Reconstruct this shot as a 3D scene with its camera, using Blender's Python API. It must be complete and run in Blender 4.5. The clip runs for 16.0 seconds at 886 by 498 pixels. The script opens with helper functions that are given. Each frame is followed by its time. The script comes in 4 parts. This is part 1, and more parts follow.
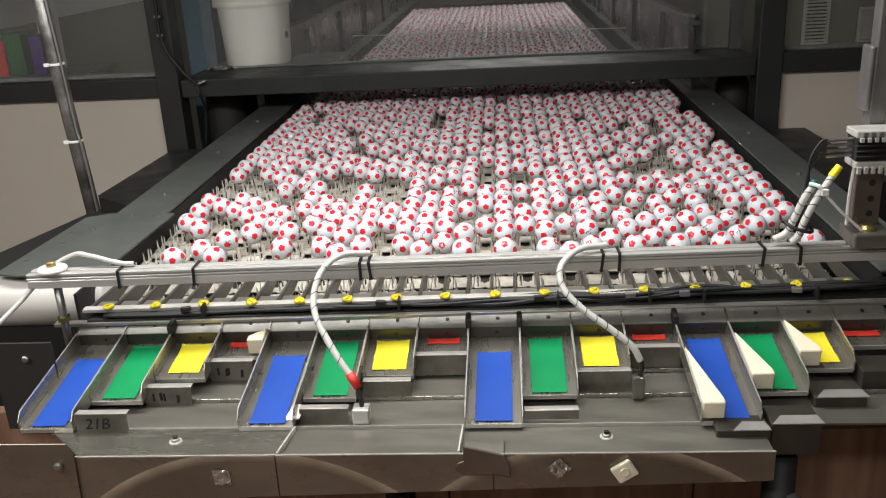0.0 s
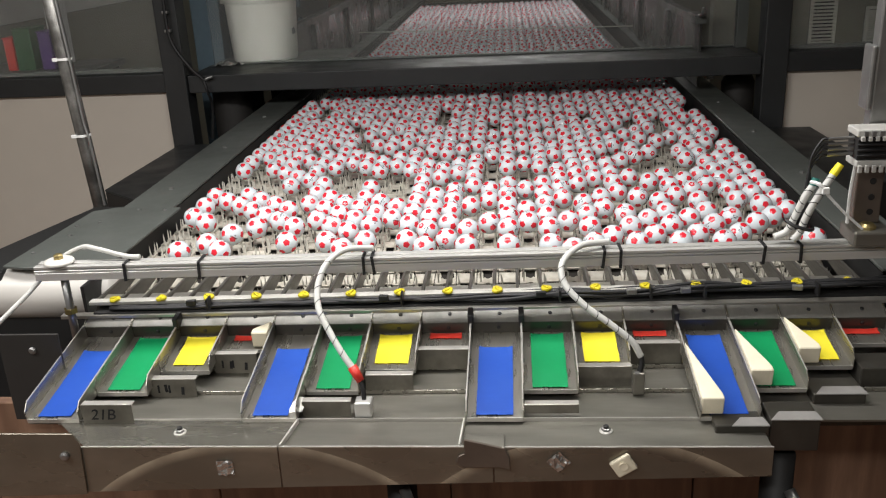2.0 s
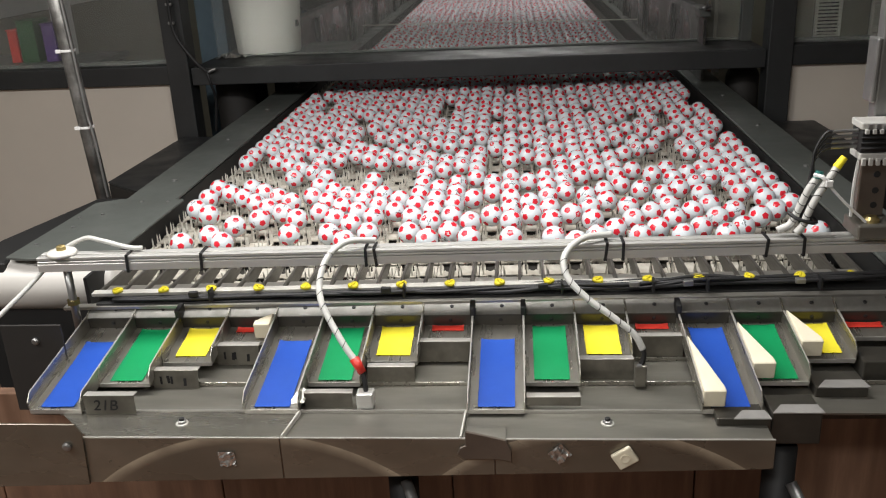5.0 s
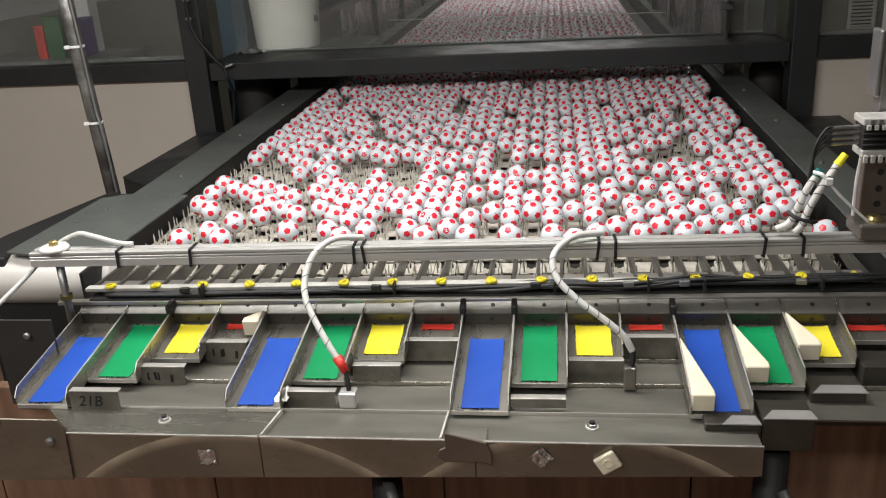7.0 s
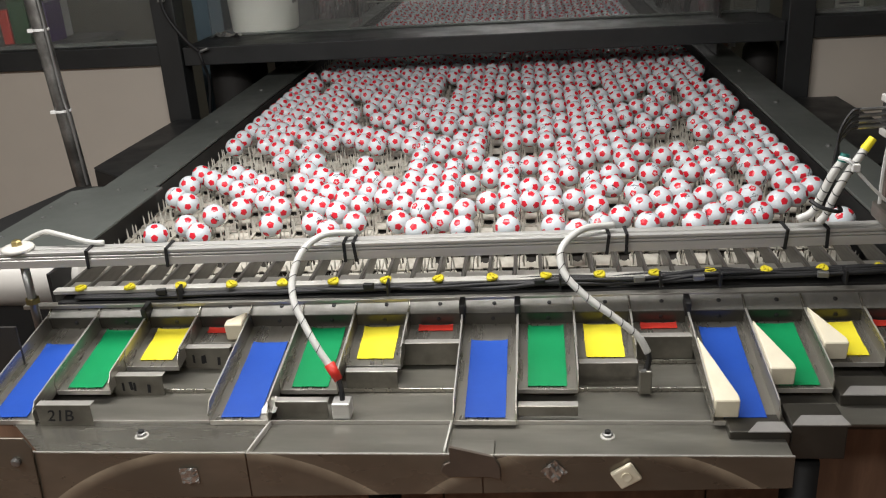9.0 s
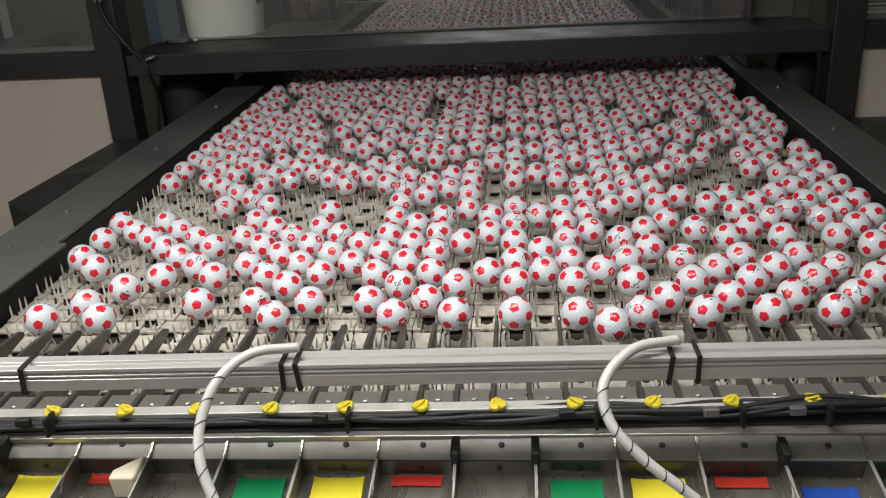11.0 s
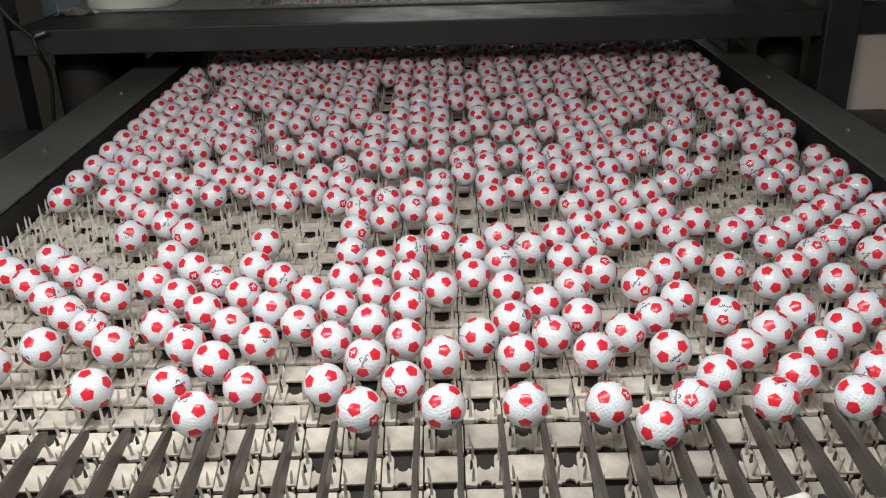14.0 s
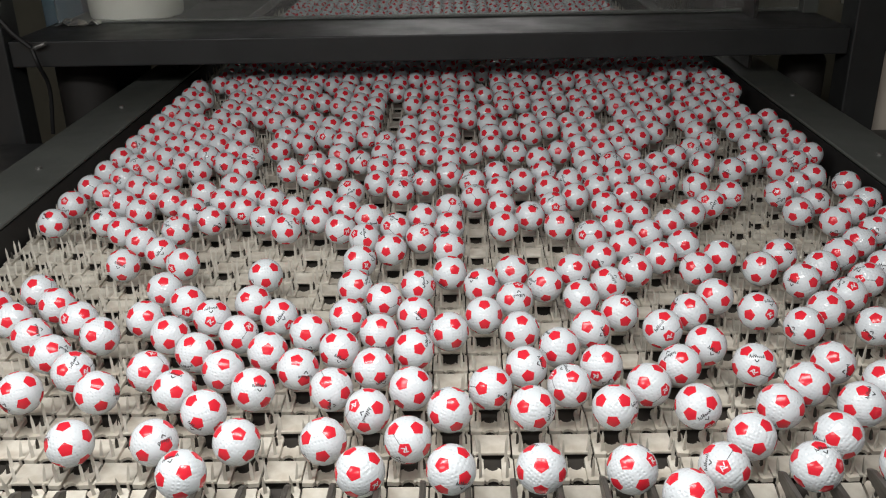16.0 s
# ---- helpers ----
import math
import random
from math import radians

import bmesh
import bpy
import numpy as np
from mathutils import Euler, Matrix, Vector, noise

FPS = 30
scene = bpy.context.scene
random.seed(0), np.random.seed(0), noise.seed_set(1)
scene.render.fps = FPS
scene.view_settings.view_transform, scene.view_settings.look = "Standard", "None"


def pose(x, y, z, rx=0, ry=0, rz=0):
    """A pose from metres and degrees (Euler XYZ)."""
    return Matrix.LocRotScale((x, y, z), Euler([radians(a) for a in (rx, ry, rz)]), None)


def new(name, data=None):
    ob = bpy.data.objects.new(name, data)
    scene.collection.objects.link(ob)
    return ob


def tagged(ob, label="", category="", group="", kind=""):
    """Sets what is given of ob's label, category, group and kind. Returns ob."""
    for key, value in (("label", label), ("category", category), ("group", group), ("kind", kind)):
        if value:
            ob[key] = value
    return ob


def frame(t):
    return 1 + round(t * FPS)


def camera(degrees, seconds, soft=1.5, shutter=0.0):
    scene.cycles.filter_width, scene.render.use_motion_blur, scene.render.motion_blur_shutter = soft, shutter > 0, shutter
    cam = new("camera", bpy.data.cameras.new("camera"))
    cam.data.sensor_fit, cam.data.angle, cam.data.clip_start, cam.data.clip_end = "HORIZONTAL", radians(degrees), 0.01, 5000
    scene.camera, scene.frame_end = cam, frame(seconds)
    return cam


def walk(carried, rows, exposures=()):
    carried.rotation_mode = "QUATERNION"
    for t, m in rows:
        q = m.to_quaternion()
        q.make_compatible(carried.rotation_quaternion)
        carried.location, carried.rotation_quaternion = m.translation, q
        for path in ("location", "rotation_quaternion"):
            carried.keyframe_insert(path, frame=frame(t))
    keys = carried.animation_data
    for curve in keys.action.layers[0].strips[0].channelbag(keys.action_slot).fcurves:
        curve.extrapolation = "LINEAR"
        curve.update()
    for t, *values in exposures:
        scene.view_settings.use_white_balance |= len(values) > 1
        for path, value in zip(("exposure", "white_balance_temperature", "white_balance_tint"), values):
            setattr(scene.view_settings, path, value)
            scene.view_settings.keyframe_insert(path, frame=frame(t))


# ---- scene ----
cam = camera(53.44, 16.0, soft=1.15)
# seconds, place, yaw, pitch, roll; y runs along the belt, x across it
ROWS = [
    (0.0, 0.0101, 0.0000, 1.5168, 4.605, -19.796, -3.088),
    (0.5, 0.0133, -0.0026, 1.5183, 4.814, -19.745, -3.060),
    (1.0, 0.0136, -0.0044, 1.5176, 4.907, -19.902, -2.780),
    (1.5, 0.0151, -0.0078, 1.5159, 5.073, -19.964, -2.718),
    (2.0, 0.0160, -0.0118, 1.5179, 5.033, -19.957, -2.834),
    (2.5, 0.0183, -0.0175, 1.5183, 4.749, -20.067, -2.796),
    (3.0, 0.0177, -0.0216, 1.5199, 4.804, -20.141, -2.646),
    (3.5, 0.0154, -0.0232, 1.5187, 4.988, -20.126, -2.551),
    (4.0, 0.0149, -0.0224, 1.5176, 5.148, -20.172, -2.655),
    (6.5, 0.0668, 0.0125, 1.5090, 6.313, -20.569, -2.975),
    (7.0, 0.0915, 0.0175, 1.5075, 7.978, -20.535, -3.350),
    (7.5, 0.0883, 0.0248, 1.5075, 7.376, -20.808, -2.995),
    (8.0, 0.0840, 0.0444, 1.4985, 7.539, -21.340, -3.430),
    (8.2, 0.0825, 0.0503, 1.4963, 7.706, -21.390, -3.546),
    (10.3, -0.0034, 0.3144, 1.4712, 3.597, -21.983, -3.061),
    (10.5, -0.0038, 0.3582, 1.4664, 3.500, -21.949, -2.932),
    (11.0, 0.0149, 0.5259, 1.4544, 5.686, -21.761, -3.170),
    (11.5, 0.0484, 0.6225, 1.4557, 6.045, -21.999, -1.853),
    (12.0, 0.0455, 0.6705, 1.4543, 4.272, -21.929, -1.776),
    (12.5, 0.0146, 0.7447, 1.4500, 2.989, -21.981, -1.838),
    (13.0, -0.0188, 0.7970, 1.4449, 2.698, -23.175, -2.328),
    (13.5, -0.0459, 0.8280, 1.4391, 2.020, -23.645, -2.100),
    (14.0, -0.0665, 0.8350, 1.4361, 0.477, -24.013, -1.594),
    (14.5, -0.0634, 0.8503, 1.4423, -0.323, -24.102, -0.813),
    (15.0, -0.0631, 0.8863, 1.4421, 0.554, -23.804, -0.968),
    (15.5, -0.0672, 0.9058, 1.4445, 0.796, -23.536, -1.154),
    (16.0, -0.0674, 0.9138, 1.4431, 1.067, -23.700, -1.276),
]
walk(cam, [(t, pose(x, y, z, 90 + pitch, 0, yaw) @ pose(0, 0, 0, 0, 0, roll)) for t, x, y, z, yaw, pitch, roll in ROWS],
     [(0.0, 0.0), (8.2, 0.0), (10.3, -0.46), (11.2, -0.46), (12.0, -0.23), (16.0, -0.34)])

# ---- light ----
world = bpy.data.worlds.new("room_air")
scene.world = world
world.use_nodes = True
world.node_tree.nodes["Background"].inputs[0].default_value = (0.9, 0.95, 1.0, 1)
world.node_tree.nodes["Background"].inputs[1].default_value = 0.06


def area_lamp(name, m, sx, sy, watts, colour):
    data = bpy.data.lights.new(name, "AREA")
    data.shape, data.size, data.size_y, data.energy, data.color = "RECTANGLE", sx, sy, watts, colour
    ob = new(name, data)
    ob.matrix_world = m
    return ob


# unseen lamps; all but the first added to brighten chute, panels and far belt
LAMPS = ((-0.30, 1.32, 1.86, 1.3, 20.5), (-0.3, -0.4, 2.32, 1.3, 21), (-1.75, 0.3, 2.32, 1.2, 30), (0.0, 6.0, 2.32, 1.2, 15))   # x, y, height, length, watts
for lx, ly, lz, ll, lw in LAMPS:
    area_lamp("added_lamp_glow", pose(lx, ly, lz), ll, 0.22, lw, (1.0, 0.975, 0.95))
scene.view_settings.exposure = 0.0

# ---- materials ----


def material(name, colour, rough=0.5, metal=0.0, vary=0.15, scale=8.0, bump=0.0, bump_scale=200.0, stretch=(1, 1, 1),
             stain=None, stain_scale=3.0, stain_amount=0.5, rough_vary=0.0, island=0.0, per_object=0.0, spec=0.5):
    """A surface whose colour varies at two scales, with fine relief and patches of wear."""
    m = bpy.data.materials.new(name)
    m.use_nodes = True
    nt = m.node_tree
    n, l = nt.nodes, nt.links
    b = n["Principled BSDF"]
    b.inputs["Roughness"].default_value, b.inputs["Metallic"].default_value = rough, metal
    b.inputs["Specular IOR Level"].default_value = spec
    tc, mp = n.new("ShaderNodeTexCoord"), n.new("ShaderNodeMapping")
    mp.inputs["Scale"].default_value = stretch
    l.new(tc.outputs["Object"], mp.inputs["Vector"])

    def noise_tex(sc, detail=4.0):
        t = n.new("ShaderNodeTexNoise")
        t.inputs["Scale"].default_value, t.inputs["Detail"].default_value = sc, detail
        l.new(mp.outputs["Vector"], t.inputs["Vector"])
        return t

    def mix(fac, a, c, mode="MIX"):
        x = n.new("ShaderNodeMix")
        x.data_type, x.blend_type = "RGBA", mode
        for sock, v in ((x.inputs[0], fac), (x.inputs[6], a), (x.inputs[7], c)):
            if hasattr(v, "is_linked"):
                l.new(v, sock)
            else:
                sock.default_value = v
        return x.outputs[2]

    def ramp(value, lo, hi):
        r = n.new("ShaderNodeMapRange")
        r.inputs[1].default_value, r.inputs[2].default_value = 0.35, 0.65
        r.inputs[3].default_value, r.inputs[4].default_value = lo, hi
        l.new(value, r.inputs[0])
        return r.outputs[0]

    c = (*colour, 1)
    dark = (*[v * (1 - vary) for v in colour], 1)
    light = (*[min(1, v * (1 + vary)) for v in colour], 1)
    out = mix(ramp(noise_tex(scale).outputs["Fac"], 0, 1), dark, light)
    out = mix(ramp(noise_tex(scale * 9).outputs["Fac"], 0, 0.35), out, dark)
    if stain:
        out = mix(ramp(noise_tex(stain_scale, 6).outputs["Fac"], 0, stain_amount), out, (*stain, 1))
    if island or per_object:
        g = n.new("ShaderNodeNewGeometry" if island else "ShaderNodeObjectInfo")
        h = n.new("ShaderNodeHueSaturation")
        r = n.new("ShaderNodeMapRange")
        amount = island or per_object
        r.inputs[3].default_value, r.inputs[4].default_value = 1 - amount, 1 + amount
        l.new(g.outputs["Random Per Island" if island else "Random"], r.inputs[0])
        l.new(r.outputs[0], h.inputs["Value"])
        l.new(out, h.inputs["Color"])
        out = h.outputs[0]
    l.new(out, b.inputs["Base Color"])
    if rough_vary:
        l.new(ramp(noise_tex(scale * 2.3).outputs["Fac"], max(0.02, rough - rough_vary), min(1, rough + rough_vary)), b.inputs["Roughness"])
    if bump:
        bp = n.new("ShaderNodeBump")
        bp.inputs["Strength"].default_value, bp.inputs["Distance"].default_value = bump, 0.001
        l.new(noise_tex(bump_scale).outputs["Fac"], bp.inputs["Height"])
        l.new(bp.outputs[0], b.inputs["Normal"])
    return m


M_STEEL = material("brushed_steel", (0.33, 0.32, 0.28), 0.24, 0.82, 0.12, 5, 0.05, 60, (1, 5, 5), (0.20, 0.185, 0.16), 4, 0.35, 0.05)
M_STEEL_Y = material("brushed_steel_lengthwise", (0.40, 0.385, 0.34), 0.29, 0.82, 0.12, 5, 0.05, 60, (6, 1, 6), (0.20, 0.185, 0.16), 4, 0.35, 0.05)
M_ALU = material("extruded_aluminium", (0.64, 0.635, 0.61), 0.30, 0.50, 0.08, 6, 0.05, 120, (1, 20, 20))
M_FINGER = material("worn_dark_steel", (0.13, 0.122, 0.108), 0.38, 0.6, 0.25, 20, 0.1, 150, (20, 1, 20))
M_RAIL = material("grey_painted_rail", (0.092, 0.100, 0.092), 0.38, 0.0, 0.15, 4, 0.05, 80, (1, 1, 1), (0.13, 0.14, 0.13), 3, 0.3, 0.08)
M_BEAM = material("charcoal_paint", (0.026, 0.028, 0.029), 0.48, 0.0, 0.15, 5, 0.06, 90, (1, 1, 1), (0.032, 0.033, 0.033), 3, 0.4, 0.08)
M_BLACK = material("black_rubber", (0.012, 0.012, 0.012), 0.6, 0.0, 0.2, 12)
M_CABLE = material("black_cable", (0.010, 0.010, 0.011), 0.55, 0.0, 0.2, 12)
M_LINK = material("ivory_plastic_link", (0.64, 0.62, 0.545), 0.40, 0.0, 0.07, 25, 0.1, 300, (1, 1, 1), (0.30, 0.26, 0.20), 40, 0.65, 0.1, per_object=0.10)
M_LINK_FAR = material("ivory_plastic_links", (0.64, 0.62, 0.545), 0.40, 0.0, 0.07, 25, 0.1, 300, (1, 1, 1), (0.30, 0.26, 0.20), 40, 0.65, 0.1, island=0.10)
M_PIN = material("pale_pin", (0.55, 0.53, 0.47), 0.4, 0.0, 0.1, 60)
M_FANG = material("dark_fang", (0.05, 0.046, 0.04), 0.4, 0.4, 0.2, 60)
M_PANEL = material("cream_panel", (0.69, 0.63, 0.545), 0.6, 0.0, 0.05, 2, 0.05, 60, (1, 1, 1), (0.55, 0.50, 0.45), 1.2, 0.5)
M_OLIVE = material("olive_wall_paint", (0.20, 0.195, 0.15), 0.7, 0.0, 0.06, 2, 0.05, 60)
M_WHITE_WALL = material("white_wall_paint", (0.6, 0.6, 0.57), 0.7, 0.0, 0.05, 2, 0.05, 60)
M_FLOOR = material("brown_wood_floor", (0.24, 0.13, 0.08), 0.5, 0.0, 0.25, 6, 0.1, 60, (9, 1, 1), (0.12, 0.06, 0.04), 3, 0.6)
M_FLOOR_V = material("brown_wood_board", (0.27, 0.165, 0.11), 0.45, 0.0, 0.2, 5, 0.1, 60, (9, 9, 1), (0.10, 0.05, 0.03), 3, 0.6)
M_BUCKET = material("white_bucket_plastic", (0.66, 0.66, 0.60), 0.45, 0.0, 0.04, 6, 0.04, 60)
M_BLUE = material("blue_vinyl", (0.011, 0.062, 0.36), 0.5, 0.0, 0.06, 20, 0.08, 150, (1, 1, 1), (0.03, 0.10, 0.45), 14, 0.3, spec=0.25)
M_GREEN = material("green_vinyl", (0.0, 0.235, 0.075), 0.5, 0.0, 0.06, 20, 0.08, 150, (1, 1, 1), (0.01, 0.27, 0.10), 14, 0.3, spec=0.25)
M_YELLOW = material("yellow_vinyl", (0.86, 0.74, 0.03), 0.42, 0.0, 0.05, 20, 0.08, 150, (1, 1, 1), (0.9, 0.8, 0.1), 14, 0.3, spec=0.25)
M_RED = material("red_vinyl", (0.62, 0.045, 0.03), 0.42, 0.0, 0.06, 20, 0.08, 150, spec=0.25)
M_CAP = material("yellow_cap", (0.62, 0.52, 0.025), 0.4, 0.0, 0.08, 40)
M_WHITE = material("white_sleeve", (0.74, 0.74, 0.72), 0.45, 0.0, 0.05, 30, 0.08, 200)
M_TERM = material("grey_white_plastic", (0.46, 0.455, 0.43), 0.5, 0.0, 0.10, 30, 0.08, 200, (1, 1, 1), (0.30, 0.29, 0.26), 25, 0.5)
M_SLEEVE = material("milky_sleeve", (0.56, 0.56, 0.53), 0.3, 0.0, 0.08, 30, 0.08, 200)
M_FOAM = material("cream_foam", (0.78, 0.72, 0.56), 0.75, 0.0, 0.06, 30, 0.2, 200, (1, 1, 1), (0.66, 0.58, 0.40), 12, 0.4)
M_INK = material("black_ink", (0.006, 0.006, 0.008), 0.7, 0.0, 0.1, 40)
M_RED_TAPE = material("red_tape", (0.55, 0.03, 0.02), 0.4, 0.0, 0.1, 40)
M_GALV = material("galvanised_tube", (0.34, 0.34, 0.33), 0.36, 0.8, 0.15, 18, 0.05, 80, (1, 1, 1), (0.25, 0.25, 0.25), 8, 0.4)
M_POLE = material("mottled_galvanised_tube", (0.30, 0.295, 0.28), 0.38, 0.75, 0.35, 30, 0.1, 80, (1, 1, 1), (0.07, 0.065, 0.06), 14, 0.8, 0.1)
M_FOIL = material("crumpled_foil", (0.62, 0.62, 0.60), 0.25, 0.9, 0.2, 60, 0.9, 120)
M_BRASS = material("brass_nut", (0.45, 0.36, 0.16), 0.35, 0.9, 0.15, 40)
M_DRUM = material("white_drum_plastic", (0.62, 0.60, 0.56), 0.35, 0.0, 0.05, 6)
M_BED = material("dark_machine_bed", (0.022, 0.020, 0.018), 0.7, 0.0, 0.2, 10)
M_STEEL_D = material("dull_dark_steel", (0.28, 0.27, 0.235), 0.37, 0.75, 0.12, 5, 0.05, 60, (1, 4, 4), (0.13, 0.12, 0.105), 4, 0.4, 0.05)
M_STEEL_F = material("scratched_steel_sheet", (0.26, 0.235, 0.19), 0.28, 0.7, 0.25, 3, 0.08, 80, (1, 2, 2), (0.15, 0.13, 0.10), 5, 0.5, 0.1)
M_TUNNEL = material("stained_tunnel_sheet", (0.035, 0.036, 0.035), 0.3, 0.2, 0.25, 3, 0.1, 40, (1, 1, 1), (0.13, 0.125, 0.115), 5, 0.5, 0.12)


def pale_arcs(m, rings, width):
    """Adds pale, less metallic arcs, sharper on one side, to a metal surface."""
    n, l = m.node_tree.nodes, m.node_tree.links
    b = n["Principled BSDF"]
    tc, xyz, nz = n.new("ShaderNodeTexCoord"), n.new("ShaderNodeSeparateXYZ"), n.new("ShaderNodeTexNoise")
    nz.inputs["Scale"].default_value, nz.inputs["Detail"].default_value = 22, 8
    l.new(tc.outputs["Object"], xyz.inputs[0])
    l.new(tc.outputs["Object"], nz.inputs["Vector"])

    def calc(op, a, c):
        x = n.new("ShaderNodeMath")
        x.operation = op
        for sock, v in zip(x.inputs, (a, c)):
            if hasattr(v, "is_linked"):
                l.new(v, sock)
            else:
                sock.default_value = v
        return x.outputs[0]

    total = None
    for cx, cz, r in rings:
        dx, dz = calc("SUBTRACT", xyz.outputs[0], cx), calc("SUBTRACT", xyz.outputs[2], cz)
        d = calc("SQRT", calc("ADD", calc("MULTIPLY", dx, dx), calc("MULTIPLY", dz, dz)), 0.0)
        off = calc("SUBTRACT", r, d)
        inner = calc("MAXIMUM", calc("SUBTRACT", 1.0, calc("DIVIDE", calc("ABSOLUTE", off, 0.0), width)), 0.0)
        sharp = calc("MULTIPLY", inner, calc("ADD", calc("GREATER_THAN", off, 0.0), 0.12))
        total = sharp if total is None else calc("MAXIMUM", total, sharp)
    fac = calc("MINIMUM", calc("MULTIPLY", calc("MULTIPLY", total, nz.outputs["Fac"]), 1.0), 0.6)
    x = n.new("ShaderNodeMix")
    x.data_type = "RGBA"
    old = b.inputs["Base Color"].links[0].from_socket
    l.new(fac, x.inputs[0])
    l.new(old, x.inputs[6])
    x.inputs[7].default_value = (0.62, 0.54, 0.40, 1)
    l.new(x.outputs[2], b.inputs["Base Color"])
    l.new(calc("SUBTRACT", 0.7, calc("MULTIPLY", fac, 0.6)), b.inputs["Metallic"])


pale_arcs(M_STEEL_F, ((-0.353, 0.525, 0.350), (0.117, 0.544, 0.339)), 0.016)
M_FLAP = material("worn_flap_steel", (0.24, 0.228, 0.195), 0.36, 0.65, 0.2, 12, 0.06, 90, (1, 1, 1), (0.10, 0.09, 0.075), 30, 0.6, 0.08)
M_BLUEGREY = material("blue_grey_paint", (0.07, 0.11, 0.14), 0.5, 0.0, 0.1, 4, 0.05, 60)
M_DGREEN = material("dark_green_plastic", (0.02, 0.10, 0.03), 0.5, 0.0, 0.1, 10)
M_PURPLE = material("purple_plastic", (0.10, 0.05, 0.20), 0.5, 0.0, 0.1, 10)
M_UNDER = material("dark_belt_underside", (0.030, 0.026, 0.021), 0.7, 0.0, 0.2, 20)
M_BACK = material("dull_zinc_sheet", (0.26, 0.255, 0.235), 0.5, 0.55, 0.12, 14, 0.08, 120, (2, 1, 2), (0.16, 0.155, 0.14), 22, 0.5, 0.08)
# steel darkened in its colour, standing in for a dark reflection
M_RISER = material("dark_reflection_steel", (0.085, 0.080, 0.068), 0.35, 0.6, 0.15, 12, 0.05, 90, (1, 1, 1), (0.05, 0.046, 0.04), 18, 0.5, 0.06)
M_EDGE = material("bright_sheared_edge", (0.5, 0.485, 0.45), 0.35, 0.5, 0.15, 20)
M_SHINY = material("polished_steel_tab", (0.44, 0.425, 0.385), 0.30, 0.70, 0.12, 20, 0.05, 90, (1, 1, 1), (0.33, 0.31, 0.27), 25, 0.4)
M_STRIP = material("pale_zinc_strip", (0.60, 0.59, 0.55), 0.4, 0.25, 0.12, 20, 0.05, 90, (1, 1, 1), (0.38, 0.36, 0.31), 18, 0.5)
M_TAB = material("pale_metal", (0.36, 0.35, 0.335), 0.4, 0.4, 0.1, 20)
M_TEAL = material("teal_sleeve", (0.01, 0.14, 0.12), 0.45, 0.0, 0.1, 40)
M_BRACKET = material("anodised_bracket", (0.17, 0.14, 0.115), 0.4, 0.6, 0.15, 12, 0.1, 90)
M_MARK = material("grey_print", (0.022, 0.024, 0.030), 0.4, 0.0, 0.1, 60)
M_BALL_RED = material("red_ball_print", (0.68, 0.024, 0.042), 0.18, 0.0, 0.05, 60)


def ball_white():
    m = bpy.data.materials.new("white_ball_cover")
    m.use_nodes = True
    n, l = m.node_tree.nodes, m.node_tree.links
    b = n["Principled BSDF"]
    b.inputs["Base Color"].default_value = (0.63, 0.68, 0.715, 1)
    b.inputs["Roughness"].default_value = 0.16
    tc, v = n.new("ShaderNodeTexCoord"), n.new("ShaderNodeTexVoronoi")
    v.inputs["Scale"].default_value, v.inputs["Randomness"].default_value = 290, 0.25
    bp, r = n.new("ShaderNodeBump"), n.new("ShaderNodeMapRange")
    r.inputs[1].default_value, r.inputs[2].default_value = 0.1, 0.5
    bp.inputs["Strength"].default_value, bp.inputs["Distance"].default_value = 0.75, 0.0006
    l.new(tc.outputs["Object"], v.inputs["Vector"])
    l.new(v.outputs["Distance"], r.inputs[0])
    l.new(r.outputs[0], bp.inputs["Height"])
    l.new(bp.outputs[0], b.inputs["Normal"])
    return m


M_BALL = ball_white()
M_GLASS = bpy.data.materials.new("window_glass")
M_GLASS.use_nodes = True
_b = M_GLASS.node_tree.nodes["Principled BSDF"]
_b.inputs["Base Color"].default_value = (0.93, 0.95, 0.94, 1)
_b.inputs["Roughness"].default_value, _b.inputs["Transmission Weight"].default_value, _b.inputs["IOR"].default_value = 0.02, 1.0, 1.12
# a pale diffuse veil mixed into the panes for the haze of reflections
_n, _l = M_GLASS.node_tree.nodes, M_GLASS.node_tree.links
_d, _m, _t = _n.new("ShaderNodeBsdfDiffuse"), _n.new("ShaderNodeMixShader"), _n.new("ShaderNodeTexNoise")
_r = _n.new("ShaderNodeMapRange")
_t.inputs["Scale"].default_value, _t.inputs["Detail"].default_value = 3.5, 6
_r.inputs[1].default_value, _r.inputs[2].default_value, _r.inputs[3].default_value, _r.inputs[4].default_value = 0.3, 0.7, 0.04, 0.12
_d.inputs["Color"].default_value = (0.55, 0.55, 0.52, 1)
_l.new(_t.outputs["Fac"], _r.inputs[0])
_l.new(_r.outputs[0], _m.inputs[0])
_l.new(_b.outputs[0], _m.inputs[1])
_l.new(_d.outputs[0], _m.inputs[2])
_l.new(_m.outputs[0], _n["Material Output"].inputs["Surface"])

# ---- mesh tools ----


def mesh_of(name, bm, mats, smooth=False):
    me = bpy.data.meshes.new(name)
    bm.normal_update()
    bm.to_mesh(me)
    bm.free()
    for m in mats if isinstance(mats, (list, tuple)) else [mats]:
        me.materials.append(m)
    if smooth:
        me.polygons.foreach_set("use_smooth", [True] * len(me.polygons))
    return me


